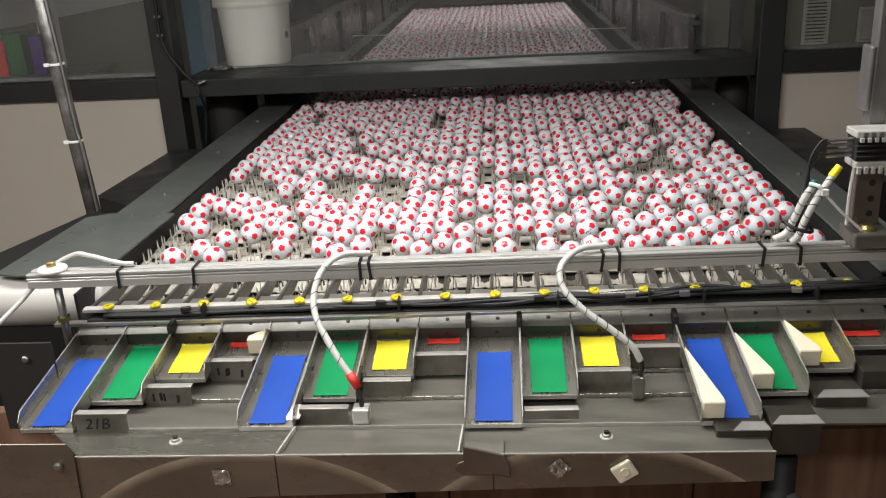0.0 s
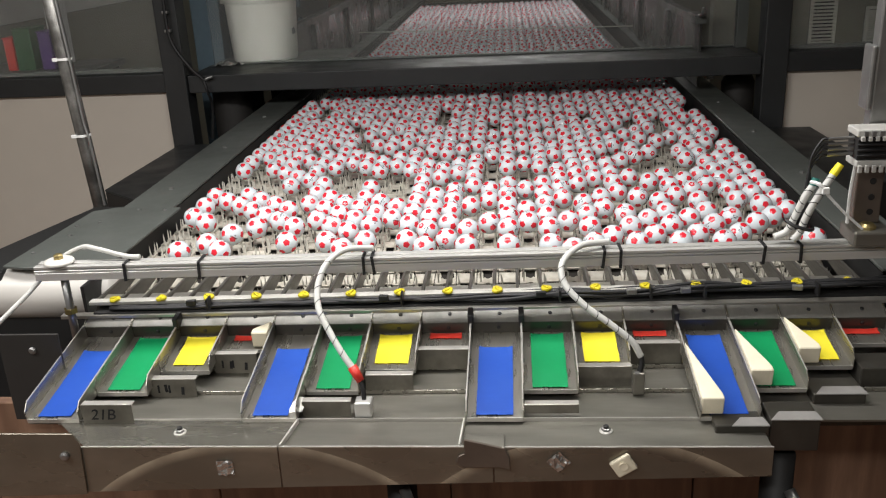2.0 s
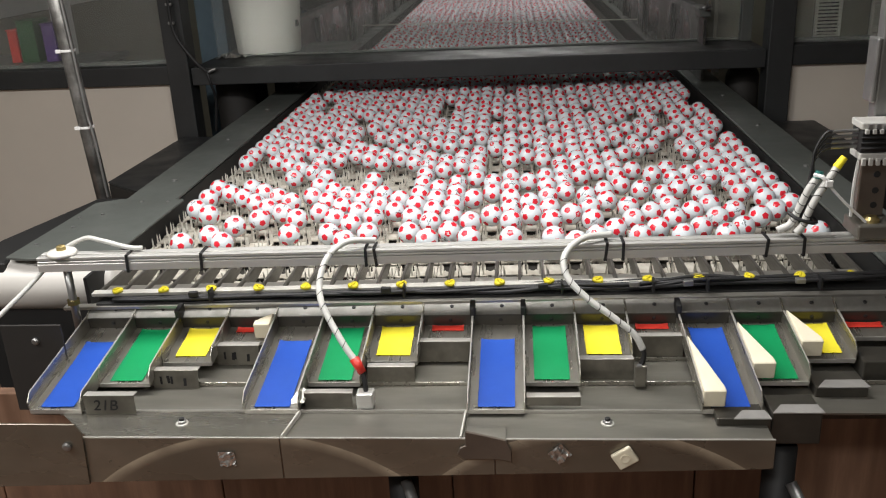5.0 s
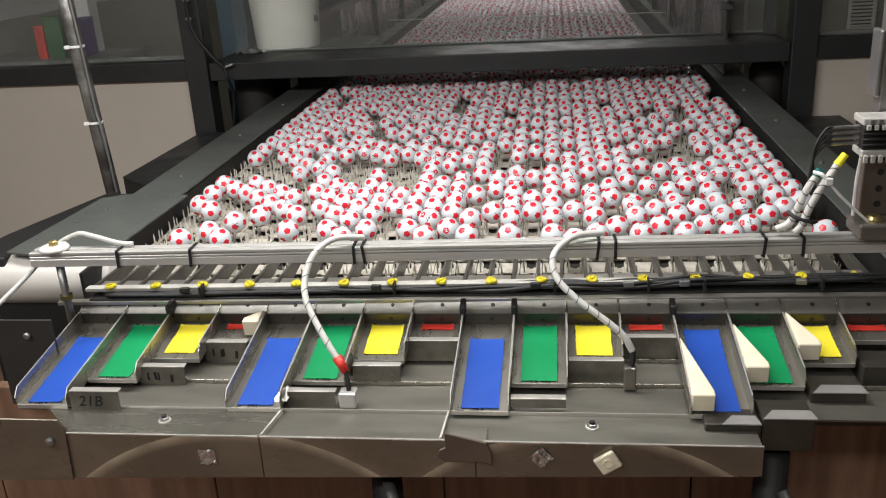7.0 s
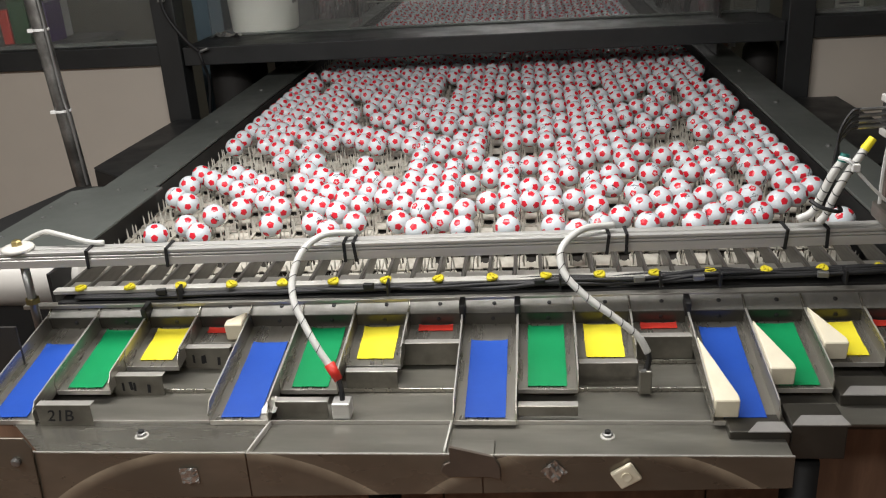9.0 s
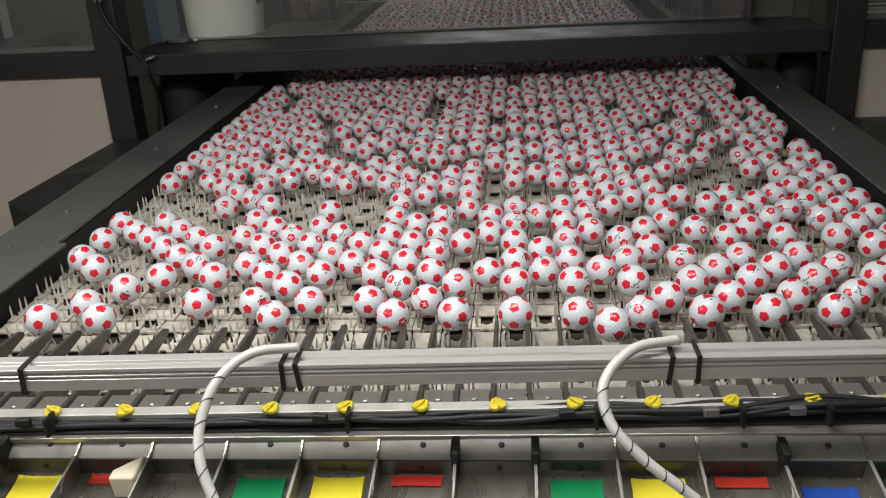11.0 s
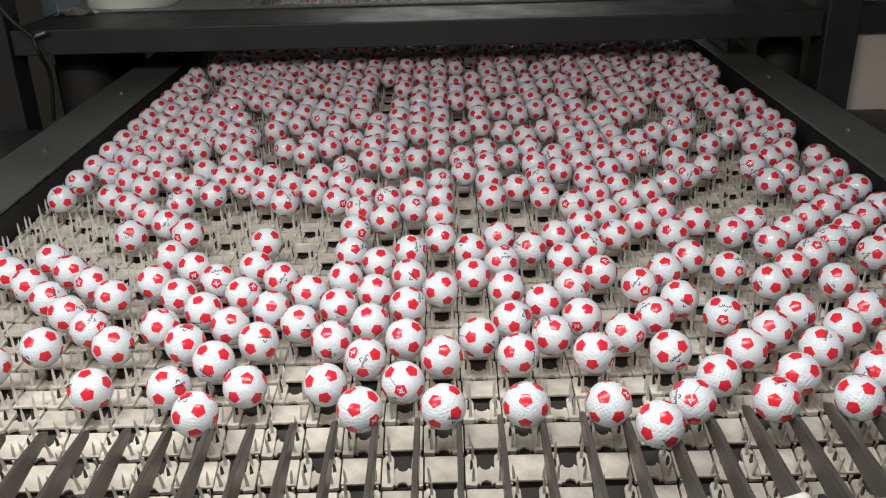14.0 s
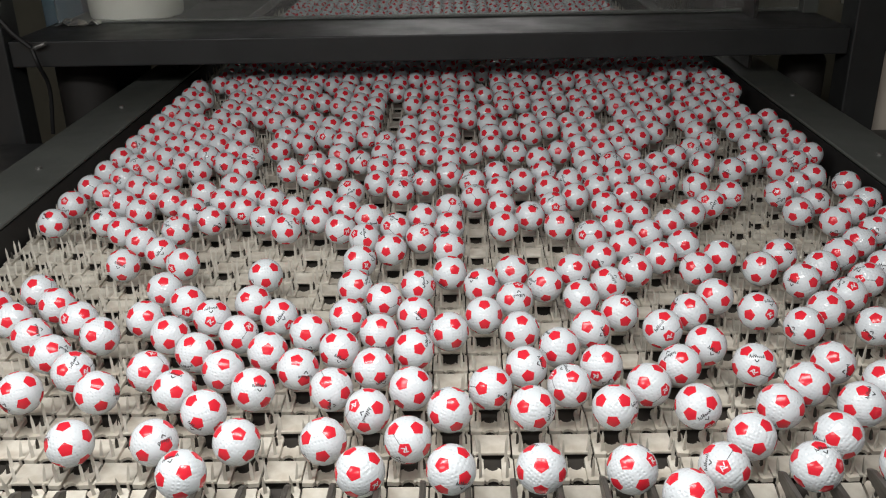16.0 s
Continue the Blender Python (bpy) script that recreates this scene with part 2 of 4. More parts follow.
def part(name, bm, mat, parent=None, label="", smooth=False, m=None):
    ob = new(name, mesh_of(name, bm, mat, smooth))
    if parent:
        ob.parent = parent
    if m is not None:
        ob.matrix_basis = m
    if label:
        ob["label"] = label
    return ob


def thing(name, label, category, group="", kind="", at=(0, 0, 0)):
    ob = new(name)
    ob.empty_display_size = 0.02
    ob.location = at
    return tagged(ob, label, category, group, kind)


def box(bm, x0, x1, y0, y1, z0, z1, bevel=0.0, m=None):
    """A box between two corners, its edges bevelled."""
    vs = [bm.verts.new((x, y, z)) for x in (x0, x1) for y in (y0, y1) for z in (z0, z1)]
    fs = [bm.faces.new([vs[i] for i in q]) for q in ((0, 1, 3, 2), (4, 6, 7, 5), (0, 4, 5, 1), (2, 3, 7, 6), (0, 2, 6, 4), (1, 5, 7, 3))]
    if bevel:
        es = list({e for f in fs for e in f.edges})
        r = bmesh.ops.bevel(bm, geom=es, offset=bevel, segments=2, profile=0.5, affect="EDGES")
        vs = list({v for f in r["faces"] for v in f.verts} | {v for v in vs if v.is_valid})
    if m is not None:
        bmesh.ops.transform(bm, matrix=m, verts=vs)
    return bm


def boxed(*a, **k):
    return box(bmesh.new(), *a, **k)


def prism(outline, z0, z1, bevel=0.0):
    """An upright prism on an outline of (x, y)."""
    bm = bmesh.new()
    f = bm.faces.new([bm.verts.new((x, y, z0)) for x, y in outline])
    r = bmesh.ops.extrude_face_region(bm, geom=[f])
    bmesh.ops.translate(bm, vec=(0, 0, z1 - z0), verts=[v for v in r["geom"] if isinstance(v, bmesh.types.BMVert)])
    bmesh.ops.recalc_face_normals(bm, faces=bm.faces[:])
    if bevel:
        bmesh.ops.bevel(bm, geom=bm.edges[:], offset=bevel, segments=1, affect="EDGES")
    return bm


def lathe(profile, steps=24, m=None, bm=None):
    """A solid of revolution about z from (radius, height) pairs."""
    bm = bm or bmesh.new()
    rings = []
    for r, z in profile:
        rings.append([bm.verts.new((r * math.cos(2 * math.pi * k / steps), r * math.sin(2 * math.pi * k / steps), z)) for k in range(steps)])
    for a, b in zip(rings, rings[1:]):
        for k in range(steps):
            bm.faces.new((a[k], a[(k + 1) % steps], b[(k + 1) % steps], b[k]))
    bm.faces.new(rings[0][::-1])
    bm.faces.new(rings[-1])
    if m is not None:
        bmesh.ops.transform(bm, matrix=m, verts=[v for r in rings for v in r])
    return bm


def rod(bm, a, b, r0, r1=None, steps=10):
    """A tapered rod from a to b, added to bm."""
    a, b = Vector(a), Vector(b)
    m = Matrix.Translation(a) @ (b - a).to_track_quat("Z", "Y").to_matrix().to_4x4()
    return lathe([(r0, 0), (r0 if r1 is None else r1, (b - a).length)], steps, m, bm)


def smooth_path(points, n=8):
    """Points on a soft curve through the given ones."""
    p = [Vector(q) for q in points]
    p = [p[0] * 2 - p[1], *p, p[-1] * 2 - p[-2]]
    out = []
    for i in range(1, len(p) - 2):
        for k in range(n):
            t = k / n
            out.append(0.5 * (2 * p[i] + (p[i + 1] - p[i - 1]) * t + (2 * p[i - 1] - 5 * p[i] + 4 * p[i + 1] - p[i + 2]) * t * t
                              + (3 * p[i] - p[i - 1] - 3 * p[i + 1] + p[i + 2]) * t ** 3))
    return out + [p[-2]]


def tube(points, r, steps=10, n=8, bm=None):
    """A round cable along a soft curve."""
    bm = bm or bmesh.new()
    path = smooth_path(points, n)
    rings, side = [], None
    for i, p in enumerate(path):
        d = (path[min(i + 1, len(path) - 1)] - path[max(i - 1, 0)]).normalized()
        side = (side - d * side.dot(d)).normalized() if side else d.orthogonal().normalized()
        up = d.cross(side)
        rings.append([bm.verts.new(p + r * (math.cos(2 * math.pi * k / steps) * side + math.sin(2 * math.pi * k / steps) * up)) for k in range(steps)])
    for a, b in zip(rings, rings[1:]):
        for k in range(steps):
            bm.faces.new((a[k], a[(k + 1) % steps], b[(k + 1) % steps], b[k]))
    bm.faces.new(rings[0][::-1])
    bm.faces.new(rings[-1])
    return bm


# ---- plan ----
PITCH, PITCH_Y, COL_X = 0.0396, 0.0387, -0.0023   # belt cells across and along, and where column 0 lies
ROW_Y = 1.5510                 # row 0; cells whose row and column sum to an even number are pockets
PLATE_Z, BALL_Z, BALL_R = 0.918, 0.960, 0.0222
RAIL_Z, RAIL_L, RAIL_R = 0.968, -0.738, 0.590
SKEW = 0.026                   # the bars over the belt mouth stand slightly askew to the belt
BEND_Y, FALL, SLOPE_LEN, ROLL_R = 1.575, radians(15), 0.15, 0.10   # the belt dips at its mouth, then turns under


def along(s, lift=0.0):
    """Pose on the belt at the running length s along y: level, then dipping, then round the nose roller."""
    d = BEND_Y - s
    if d <= 0:
        return Matrix.Translation((0, s, PLATE_Z + lift))
    m = Matrix.Translation((0, BEND_Y, PLATE_Z)) @ Matrix.Rotation(FALL, 4, "X")
    if d <= SLOPE_LEN:
        return m @ Matrix.Translation((0, -d, lift))
    return m @ Matrix.Translation((0, -SLOPE_LEN, -ROLL_R)) @ Matrix.Rotation((d - SLOPE_LEN) / ROLL_R, 4, "X") @ Matrix.Translation((0, 0, ROLL_R + lift))


def col_x(c, r):
    """x of a belt cell; the belt runs very slightly askew."""
    return COL_X + c * PITCH + 0.0045 - 0.00017 * r


def set_of(name, bm, mat, label, category):
    """A piece of the setting."""
    return tagged(part(name, bm, mat), label, category, kind="structure")


def joined(bm, *others):
    for o in others:
        me = bpy.data.meshes.new("tmp")
        o.to_mesh(me)
        o.free()
        bm.from_mesh(me)
        bpy.data.meshes.remove(me)
    return bm


def stamped(name, template, poses, mats, parent=None):
    """Many copies of one small mesh joined into a single stuff object."""
    n = len(template.vertices)
    co = np.empty(n * 3)
    template.vertices.foreach_get("co", co)
    co = co.reshape(-1, 3)
    faces = [tuple(p.vertices) for p in template.polygons]
    mi = [p.material_index for p in template.polygons]
    verts, polys = [], []
    for k, m in enumerate(poses):
        r = np.array(m.to_3x3())
        verts.append(co @ r.T + np.array(m.translation))
        polys.extend(tuple(v + k * n for v in f) for f in faces)
    me = bpy.data.meshes.new(name)
    me.from_pydata(np.concatenate(verts).tolist(), [], polys)
    for m in mats:
        me.materials.append(m)
    me.polygons.foreach_set("material_index", mi * len(poses))
    me.polygons.foreach_set("use_smooth", [p.use_smooth for p in template.polygons] * len(poses))
    ob = new(name, me)
    ob.parent = parent
    ob["kind"] = "stuff"
    return ob


# ---- room ----
set_of("floor", boxed(-3.6, 4.6, -2.6, 9.6, -0.06, 0.0), M_FLOOR, "brown wood-grain floor under the machine", "floor")
set_of("wall_north", boxed(-3.6, 4.6, 9.5, 9.62, 0, 2.9), M_OLIVE, "olive painted far wall", "wall")
set_of("wall_south", boxed(-3.6, 4.6, -2.62, -2.5, 0, 2.9), M_WHITE_WALL, "plain white wall behind the walk", "wall")
set_of("wall_east", boxed(4.5, 4.62, -2.5, 9.5, 0, 2.9), M_WHITE_WALL, "plain white side wall", "wall")
set_of("wall_east_partition", boxed(1.0, 4.5, 4.5, 4.58, 0, 2.9), M_OLIVE, "olive painted partition wall with vents", "wall")
set_of("wall_west_lower", boxed(-2.52, -2.4, 2.0, 9.5, 0, 1.182), M_OLIVE, "olive painted lower part of the side wall", "wall")
set_of("wall_west_upper", boxed(-2.52, -2.402, 2.0, 9.5, 1.184, 2.9), M_WHITE_WALL, "white painted upper part of the side wall", "wall")
set_of("wall_west", boxed(-3.62, -3.5, -2.5, 9.5, 0, 2.9), M_WHITE_WALL, "plain white side wall", "wall")
set_of("ceiling", boxed(-3.6, 4.6, -2.6, 9.6, 2.9, 3.0), M_WHITE_WALL, "plain white ceiling", "ceiling")
# made-up housings and rods to carry the added lamps
for lx, ly, lz, ll, lw in LAMPS:
    lamp = thing("added_light", "white batten light on two rods, unseen, added for lighting", "ceiling light", "ceiling lights")
    part("housing", boxed(lx - ll / 2 - 0.04, lx + ll / 2 + 0.04, ly - 0.13, ly + 0.13, lz + 0.012, lz + 0.075, 0.01), M_WHITE_WALL, lamp)
    for s in (-1, 1):
        part("rod", rod(bmesh.new(), (lx + s * ll * 0.4, ly, lz + 0.075), (lx + s * ll * 0.4, ly, 2.9), 0.006, None, 8), M_GALV, lamp, "thin steel rod")


def vent(x0, x1, z0, z1):
    v = thing("wall_vent", "white slatted vent grille on the olive wall", "vent", "wall vents")
    y = 4.5
    part("backing", boxed(x0, x1, y - 0.006, y - 0.002, z0, z1), M_BLACK, v, "dark opening")
    for a, b, c, d in ((x0, x0 + 0.014, z0, z1), (x1 - 0.014, x1, z0, z1), (x0 + 0.014, x1 - 0.014, z0, z0 + 0.014), (x0 + 0.014, x1 - 0.014, z1 - 0.014, z1)):
        part("frame_strip", boxed(a, b, y - 0.022, y - 0.006, c, d, 0.002), M_BUCKET, v)
    n = 13
    for k in range(n):
        z = z0 + 0.022 + (z1 - z0 - 0.044) * k / (n - 1)
        part("slat", boxed(x0 + 0.014, x1 - 0.014, -0.006, 0.006, -0.0015, 0.0015), M_BUCKET, v, m=Matrix.Translation((0, y - 0.014, z)) @ Matrix.Rotation(0.6, 4, "X"))


vent(1.455, 1.580, 0.905, 1.150)
vent(1.715, 1.840, 0.905, 1.075)

# ---- belt rails ----
for side in (-1, 1):
    rail = thing("side_rail", "grey painted steel rail along the ball belt", "rail", "rails beside the belt")
    a, b = (RAIL_L - 0.118, RAIL_L) if side < 0 else (RAIL_R + 0.017, RAIL_R + 0.119)
    y0 = 1.50 if side < 0 else 1.36
    part("rail_top", boxed(a, b, y0, 8.0, RAIL_Z - 0.006, RAIL_Z, 0.002), M_RAIL, rail)
    e = b if side < 0 else a
    part("inner_skirt", boxed(*((e - 0.006, e) if side < 0 else (e, e + 0.006)), 1.36, 8.0, 0.70, RAIL_Z - 0.008), M_BLACK, rail, "black inner skirt")
    e = a if side < 0 else b
    part("outer_web", boxed(*((e, e + 0.006) if side < 0 else (e - 0.006, e)), y0, 8.0, 0.0, RAIL_Z - 0.008), M_BEAM, rail)
    for k in range(5):
        part("rail_bolt", lathe([(0.006, 0), (0.006, 0.003), (0.004, 0.0045)], 8, Matrix.Translation(((a + b) / 2, 1.95 + 0.42 * k, RAIL_Z))), M_GALV, rail)
set_of("machine_bed", boxed(RAIL_L + 0.008, RAIL_R - 0.008, 1.75, 8.0, 0.0, 0.885), M_BED, "dark steel bed under the belt", "machine bed")

plate = thing("corner_plate", "grey painted plate over the belt corner", "metal plate")
part("plate", prism([(-0.712, 1.780), (-0.860, 1.790), (-0.905, 1.765), (-0.925, 1.435), (-0.880, 1.425), (-0.722, 1.430)], RAIL_Z + 0.001, RAIL_Z + 0.006, 0.001), M_RAIL, plate)
for x, y in ((-0.80, 1.765), (-0.85, 1.68), (-0.875, 1.60), (-0.90, 1.50), (-0.74, 1.76), (-0.89, 1.66)):
    part("screw", lathe([(0.004, 0), (0.004, 0.002), (0.002, 0.003)], 8, Matrix.Translation((x, y, RAIL_Z + 0.006))), M_GALV, plate)
edge = thing("rubber_edge", "black rubber edging beside the corner plate", "edging")
part("edging", prism([(-0.932, 1.83), (-0.80, 1.832), (-0.905, 1.775), (-0.930, 1.43), (-1.02, 1.43), (-1.005, 1.56)], 0.90, RAIL_Z - 0.004, 0.003), M_BLACK, edge)

drum = thing("roller_cover", "white plastic roller cover below the corner plate", "roller cover")
part("cover", lathe([(0.048, 0), (0.053, 0.006), (0.053, 0.36), (0.050, 0.364)], 32, Matrix.Translation((-1.09, 1.47, 0.911)) @ Matrix.Rotation(radians(90), 4, "Y")), M_DRUM, drum, smooth=True)
part("bracket", boxed(-1.0, -0.76, 1.44, 1.50, 0.0, 0.868), M_BLACK, drum)

# dark side guards outside the rails
for nm, pts in (("side_guard", [(-1.155, 2.34), (-1.135, 2.90), (-0.862, 2.90), (-0.862, 2.10)]), ("side_guard", [(0.712, 2.10), (0.712, 2.90), (0.98, 2.90), (1.0, 2.25)])):
    g = thing(nm, "dark brown steel guard box beside the rail", "guard", "side guards")
    part("guard_box", prism(pts, 0.0, 0.855, 0.003), M_BED, g)
    lip = [(Vector(q) - Vector(pts[0])) * 0.98 + Vector(pts[0]) for q in pts]
    part("guard_lid", prism([(v.x, v.y) for v in lip], 0.856, 0.861, 0.001), M_BEAM, g)

# ---- tunnel frame, window, bucket ----
FY = 2.915
turn = Matrix.Translation((0, FY, 0)) @ Matrix.Rotation(-0.008, 4, "Z")
tunnel = thing("machine_frame", "charcoal painted steel frame of the drying tunnel", "frame", kind="structure")
part("cross_beam", boxed(-1.084, 0.813, 0, 0.262, 1.031, 1.090, 0.003), M_BEAM, tunnel, m=turn)
part("ledge_lip", boxed(-1.06, 0.80, 0.235, 0.262, 1.0905, 1.097, 0.002), M_RAIL, tunnel, m=turn)
part("shelf", boxed(-1.073, -0.60, 0.264, 0.60, 1.069, 1.090, 0.002), M_RAIL, tunnel, m=turn)
for a, b in ((-1.163, -1.086), (0.815, 0.893)):
    part("post", boxed(a, b, -0.012, 0.07, 0, 2.3, 0.004), M_BEAM, tunnel, m=turn)
for a, b in ((-2.39, -1.165), (0.895, 3.2)):
    part("side_beam", boxed(a, b, 0, 0.06, 1.036, 1.100, 0.003), M_BEAM, tunnel, m=turn)
    part("sill", boxed(a, b, 0.062, 0.085, 1.040, 1.112, 0.002), M_RAIL, tunnel, m=turn)
    part("panel", boxed(a, b, 0.02, 0.04, 0.0, 1.034), M_PANEL, tunnel, "cream painted panel", m=turn)
part("top_beam", boxed(-2.39, 3.2, -0.012, 0.07, 2.302, 2.38, 0.004), M_BEAM, tunnel, m=turn)
part("window_stile", boxed(0.775, 0.812, 0.20, 0.235, 1.0905, 2.30, 0.002), M_RAIL, tunnel, m=turn)
part("label", boxed(0.70, 0.725, 0.27, 0.272, 0.975, 1.0), M_WHITE, tunnel, "small white label", m=turn)
for nm, (a, b), y in (("window_1", (-1.06, 0.774), 0.222), ("window_2", (-2.38, -1.155), 0.03), ("window_3", (0.898, 3.1), 0.03)):
    w = tagged(part(nm, boxed(a, b, y, y + 0.005, 1.105 if y < 0.1 else 1.0975, 2.29), M_GLASS, m=turn), "clear glass pane in the tunnel frame", "window", kind="structure")
    w.visible_shadow = False
wire = thing("guide_wire", "thin pale wire stretched over the far belt", "wire")
part("strand", rod(bmesh.new(), (-0.80, 4.75, 1.02), (0.62, 4.55, 1.02), 0.003), M_BUCKET, wire)
for side, x in ((-1, -0.80), (1, 0.645)):
    w = thing("tunnel_side", "dark steel side wall of the drying tunnel", "side wall", "tunnel sides")
    part("sheet", boxed(x - 0.004, x + 0.004, 3.05 if side > 0 else 3.25, 8.0, RAIL_Z + 0.004, 1.18), M_TUNNEL, w)
    part("top_bar", boxed(x - 0.018, x + 0.018, 3.05 if side > 0 else 3.25, 8.0, 1.181, 1.205, 0.003), M_RAIL, w)
    for k in range(6):
        part("rib", boxed(x - 0.02 if side < 0 else x - 0.02, x + 0.02, 3.6 + 0.8 * k, 3.63 + 0.8 * k, RAIL_Z + 0.004, 1.18, 0.003), M_BEAM, w)
latch = thing("latch", "steel latch on the tunnel side bar", "latch")
part("hook", tube([(0.640, 3.10, 1.207), (0.640, 3.02, 1.212), (0.640, 2.99, 1.235), (0.640, 2.97, 1.22)], 0.006), M_GALV, latch)
part("plate", boxed(0.622, 0.655, 3.06, 3.16, 1.2055, 1.213, 0.002), M_GALV, latch)

bucket = thing("bucket", "white plastic bucket standing on the steel ledge", "bucket", at=(-0.905, 3.29, 1.0905))
part("body", lathe([(0.113, 0), (0.118, 0.006), (0.130, 0.205), (0.130, 0.208), (0.139, 0.212), (0.139, 0.226), (0.133, 0.228), (0.133, 0.245), (0.141, 0.248), (0.141, 0.258), (0.128, 0.262), (0.128, 0.255), (0.112, 0.01)], 48), M_BUCKET, bucket, smooth=True)
part("lug", boxed(-0.148, -0.130, -0.014, 0.014, 0.205, 0.235, 0.004), M_BUCKET, bucket)
paper = thing("plastic_wrap", "crumpled clear plastic wrap on the ledge", "wrap")
bm = bmesh.new()
bmesh.ops.create_grid(bm, x_segments=9, y_segments=6, size=0.5)
for v in bm.verts:
    v.co = Vector((-1.005 + v.co.x * 0.11, 3.145 + v.co.y * 0.05, 1.093 + 0.012 * noise.noise(v.co * 6.0) ** 2 * 4))
bmesh.ops.solidify(bm, geom=bm.faces[:], thickness=0.0008)
part("wrap", bm, M_FOIL, paper)
chain = thing("hose", "thin black corrugated hose on the post", "hose")
part("hose_tube", tube([(-1.12, 2.895, 1.55), (-1.115, 2.89, 1.36), (-1.11, 2.888, 1.22), (-1.06, 2.885, 1.13), (-1.02, 2.895, 1.082)], 0.006, 8), M_CABLE, chain)
for k, z in enumerate((1.30, 1.24)):
    part("clip", boxed(-1.125, -1.105, 2.885, 2.9, z, z + 0.008, 0.001), M_GALV, chain)
part("fitting", rod(bmesh.new(), (-1.02, 2.905, 1.078), (-0.99, 2.905, 1.088), 0.006, 0.005), M_GALV, chain, "shiny steel fitting")
part("drop", tube([(-1.02, 2.9, 1.076), (-1.012, 2.9, 1.04), (-1.012, 2.93, 0.98), (-1.03, 2.94, 0.87)], 0.005, 8), M_CABLE, chain)
motor = thing("motor_column", "dark cylindrical motor housing under the beam", "motor")
part("housing", lathe([(0.068, 0.0), (0.07, 0.01), (0.07, 1.0), (0.06, 1.03)], 28, Matrix.Translation((-1.0, 3.12, 0.0))), M_BED, motor, smooth=True)
motor2 = thing("motor_column", "dark cylindrical motor housing under the beam", "motor")
part("housing", lathe([(0.05, 0.0), (0.055, 0.01), (0.055, 0.98), (0.045, 1.0)], 28, Matrix.Translation((0.79, 3.10, 0.0))), M_BED, motor2, smooth=True)

# seen through the side window
cabinet = thing("steel_cabinet", "blue-grey steel cabinet behind the window", "cabinet")
part("body", boxed(-1.235, -1.12, 3.46, 3.95, 0.0, 2.2, 0.004), M_BLUEGREY, cabinet)
rack = thing("switch_rack", "dark rack of switches and wires behind the bucket", "rack")
part("frame", boxed(-1.10, -0.80, 4.0, 4.05, 0.0, 1.9), M_BLACK, rack)
rr = random.Random(8)
for k in range(26):
    x, z = rr.uniform(-1.09, -0.82), rr.uniform(1.05, 1.6)
    part("module", boxed(x, x + rr.uniform(0.012, 0.05), 3.97, 4.0, z, z + rr.uniform(0.01, 0.05), 0.002), rr.choice((M_RAIL, M_BED, M_GALV, M_BLUEGREY)), rack)
table = thing("side_table", "low grey table behind the window", "table")
part("top", boxed(-2.38, -1.70, 3.48, 3.85, 1.02, 1.045, 0.003), M_RAIL, table)
for x in (-2.35, -1.74):
    for y in (3.51, 3.81):
        part("leg", boxed(x, x + 0.03, y - 0.015, y + 0.015, 0, 1.02), M_RAIL, table)
for nm, lab, dims, mat in (("storage_bin", "red plastic bin on the table", (-2.075, -2.035, 1.175), M_RED), ("storage_bin", "dark green bin on the table", (-2.030, -1.955, 1.21), M_DGREEN),
                           ("storage_bin", "purple bin on the table", (-1.925, -1.872, 1.195), M_PURPLE)):
    t = thing(nm, lab, "bin", "bins on the table")
    part("body", boxed(dims[0], dims[1], 3.55, 3.68, 1.0455, dims[2], 0.004), mat, t)
    part("rim", boxed(dims[0] - 0.003, dims[1] + 0.003, 3.547, 3.683, dims[2], dims[2] + 0.006, 0.002), mat, t)
can = thing("paper_carton", "white carton on the table", "carton")
part("body", boxed(-1.955, -1.895, 3.70, 3.78, 1.0455, 1.36, 0.003), M_WHITE, can)
sign = thing("warning_sign", "red and black sign with a white letter", "sign")
part("board", boxed(-2.005, -1.965, 3.80, 3.806, 1.0455, 1.345, 0.001), M_BLACK, sign)
part("red_field", boxed(-2.003, -1.967, 3.797, 3.7995, 1.24, 1.343), M_RED, sign, "red upper field")

# ---- pole ----
pole = thing("conduit_pole", "galvanised conduit pole with cable ties", "pole")
part("tube", rod(bmesh.new(), (-0.931, 1.965, 0.0), (-1.089, 1.995, 2.4), 0.0168, 0.0168, 20), M_POLE, pole, smooth=True)
part("wire", tube([(-0.971, 1.957, 0.93), (-0.980, 1.960, 1.08), (-0.989, 1.964, 1.14), (-0.998, 1.969, 1.30), (-1.018, 1.977, 1.6)], 0.003, 8), M_GALV, pole)
for z in (1.098, 1.277):
    c = Vector((-0.931, 1.965, 0)).lerp(Vector((-1.089, 1.995, 2.4)), z / 2.4)
    part("cable_tie", lathe([(0.0178, -0.003), (0.0188, -0.002), (0.0188, 0.002), (0.0178, 0.003)], 20, Matrix.Translation(c)), M_WHITE, pole, "white cable tie")
    part("tie_lock", boxed(-0.006, 0.006, -0.004, 0.004, -0.004, 0.004, 0.001), M_WHITE, pole, m=Matrix.Translation(c + Vector((-0.015, -0.014, 0))))

# ---- sensor bar ----
BAR_Y, BAR_Z = 1.279, 1.0285
bar_pose = Matrix.Translation((0, BAR_Y, BAR_Z)) @ Matrix.Rotation(SKEW, 4, "Z")
bar = thing("sensor_bar", "grooved aluminium profile bar across the belt mouth", "bar")
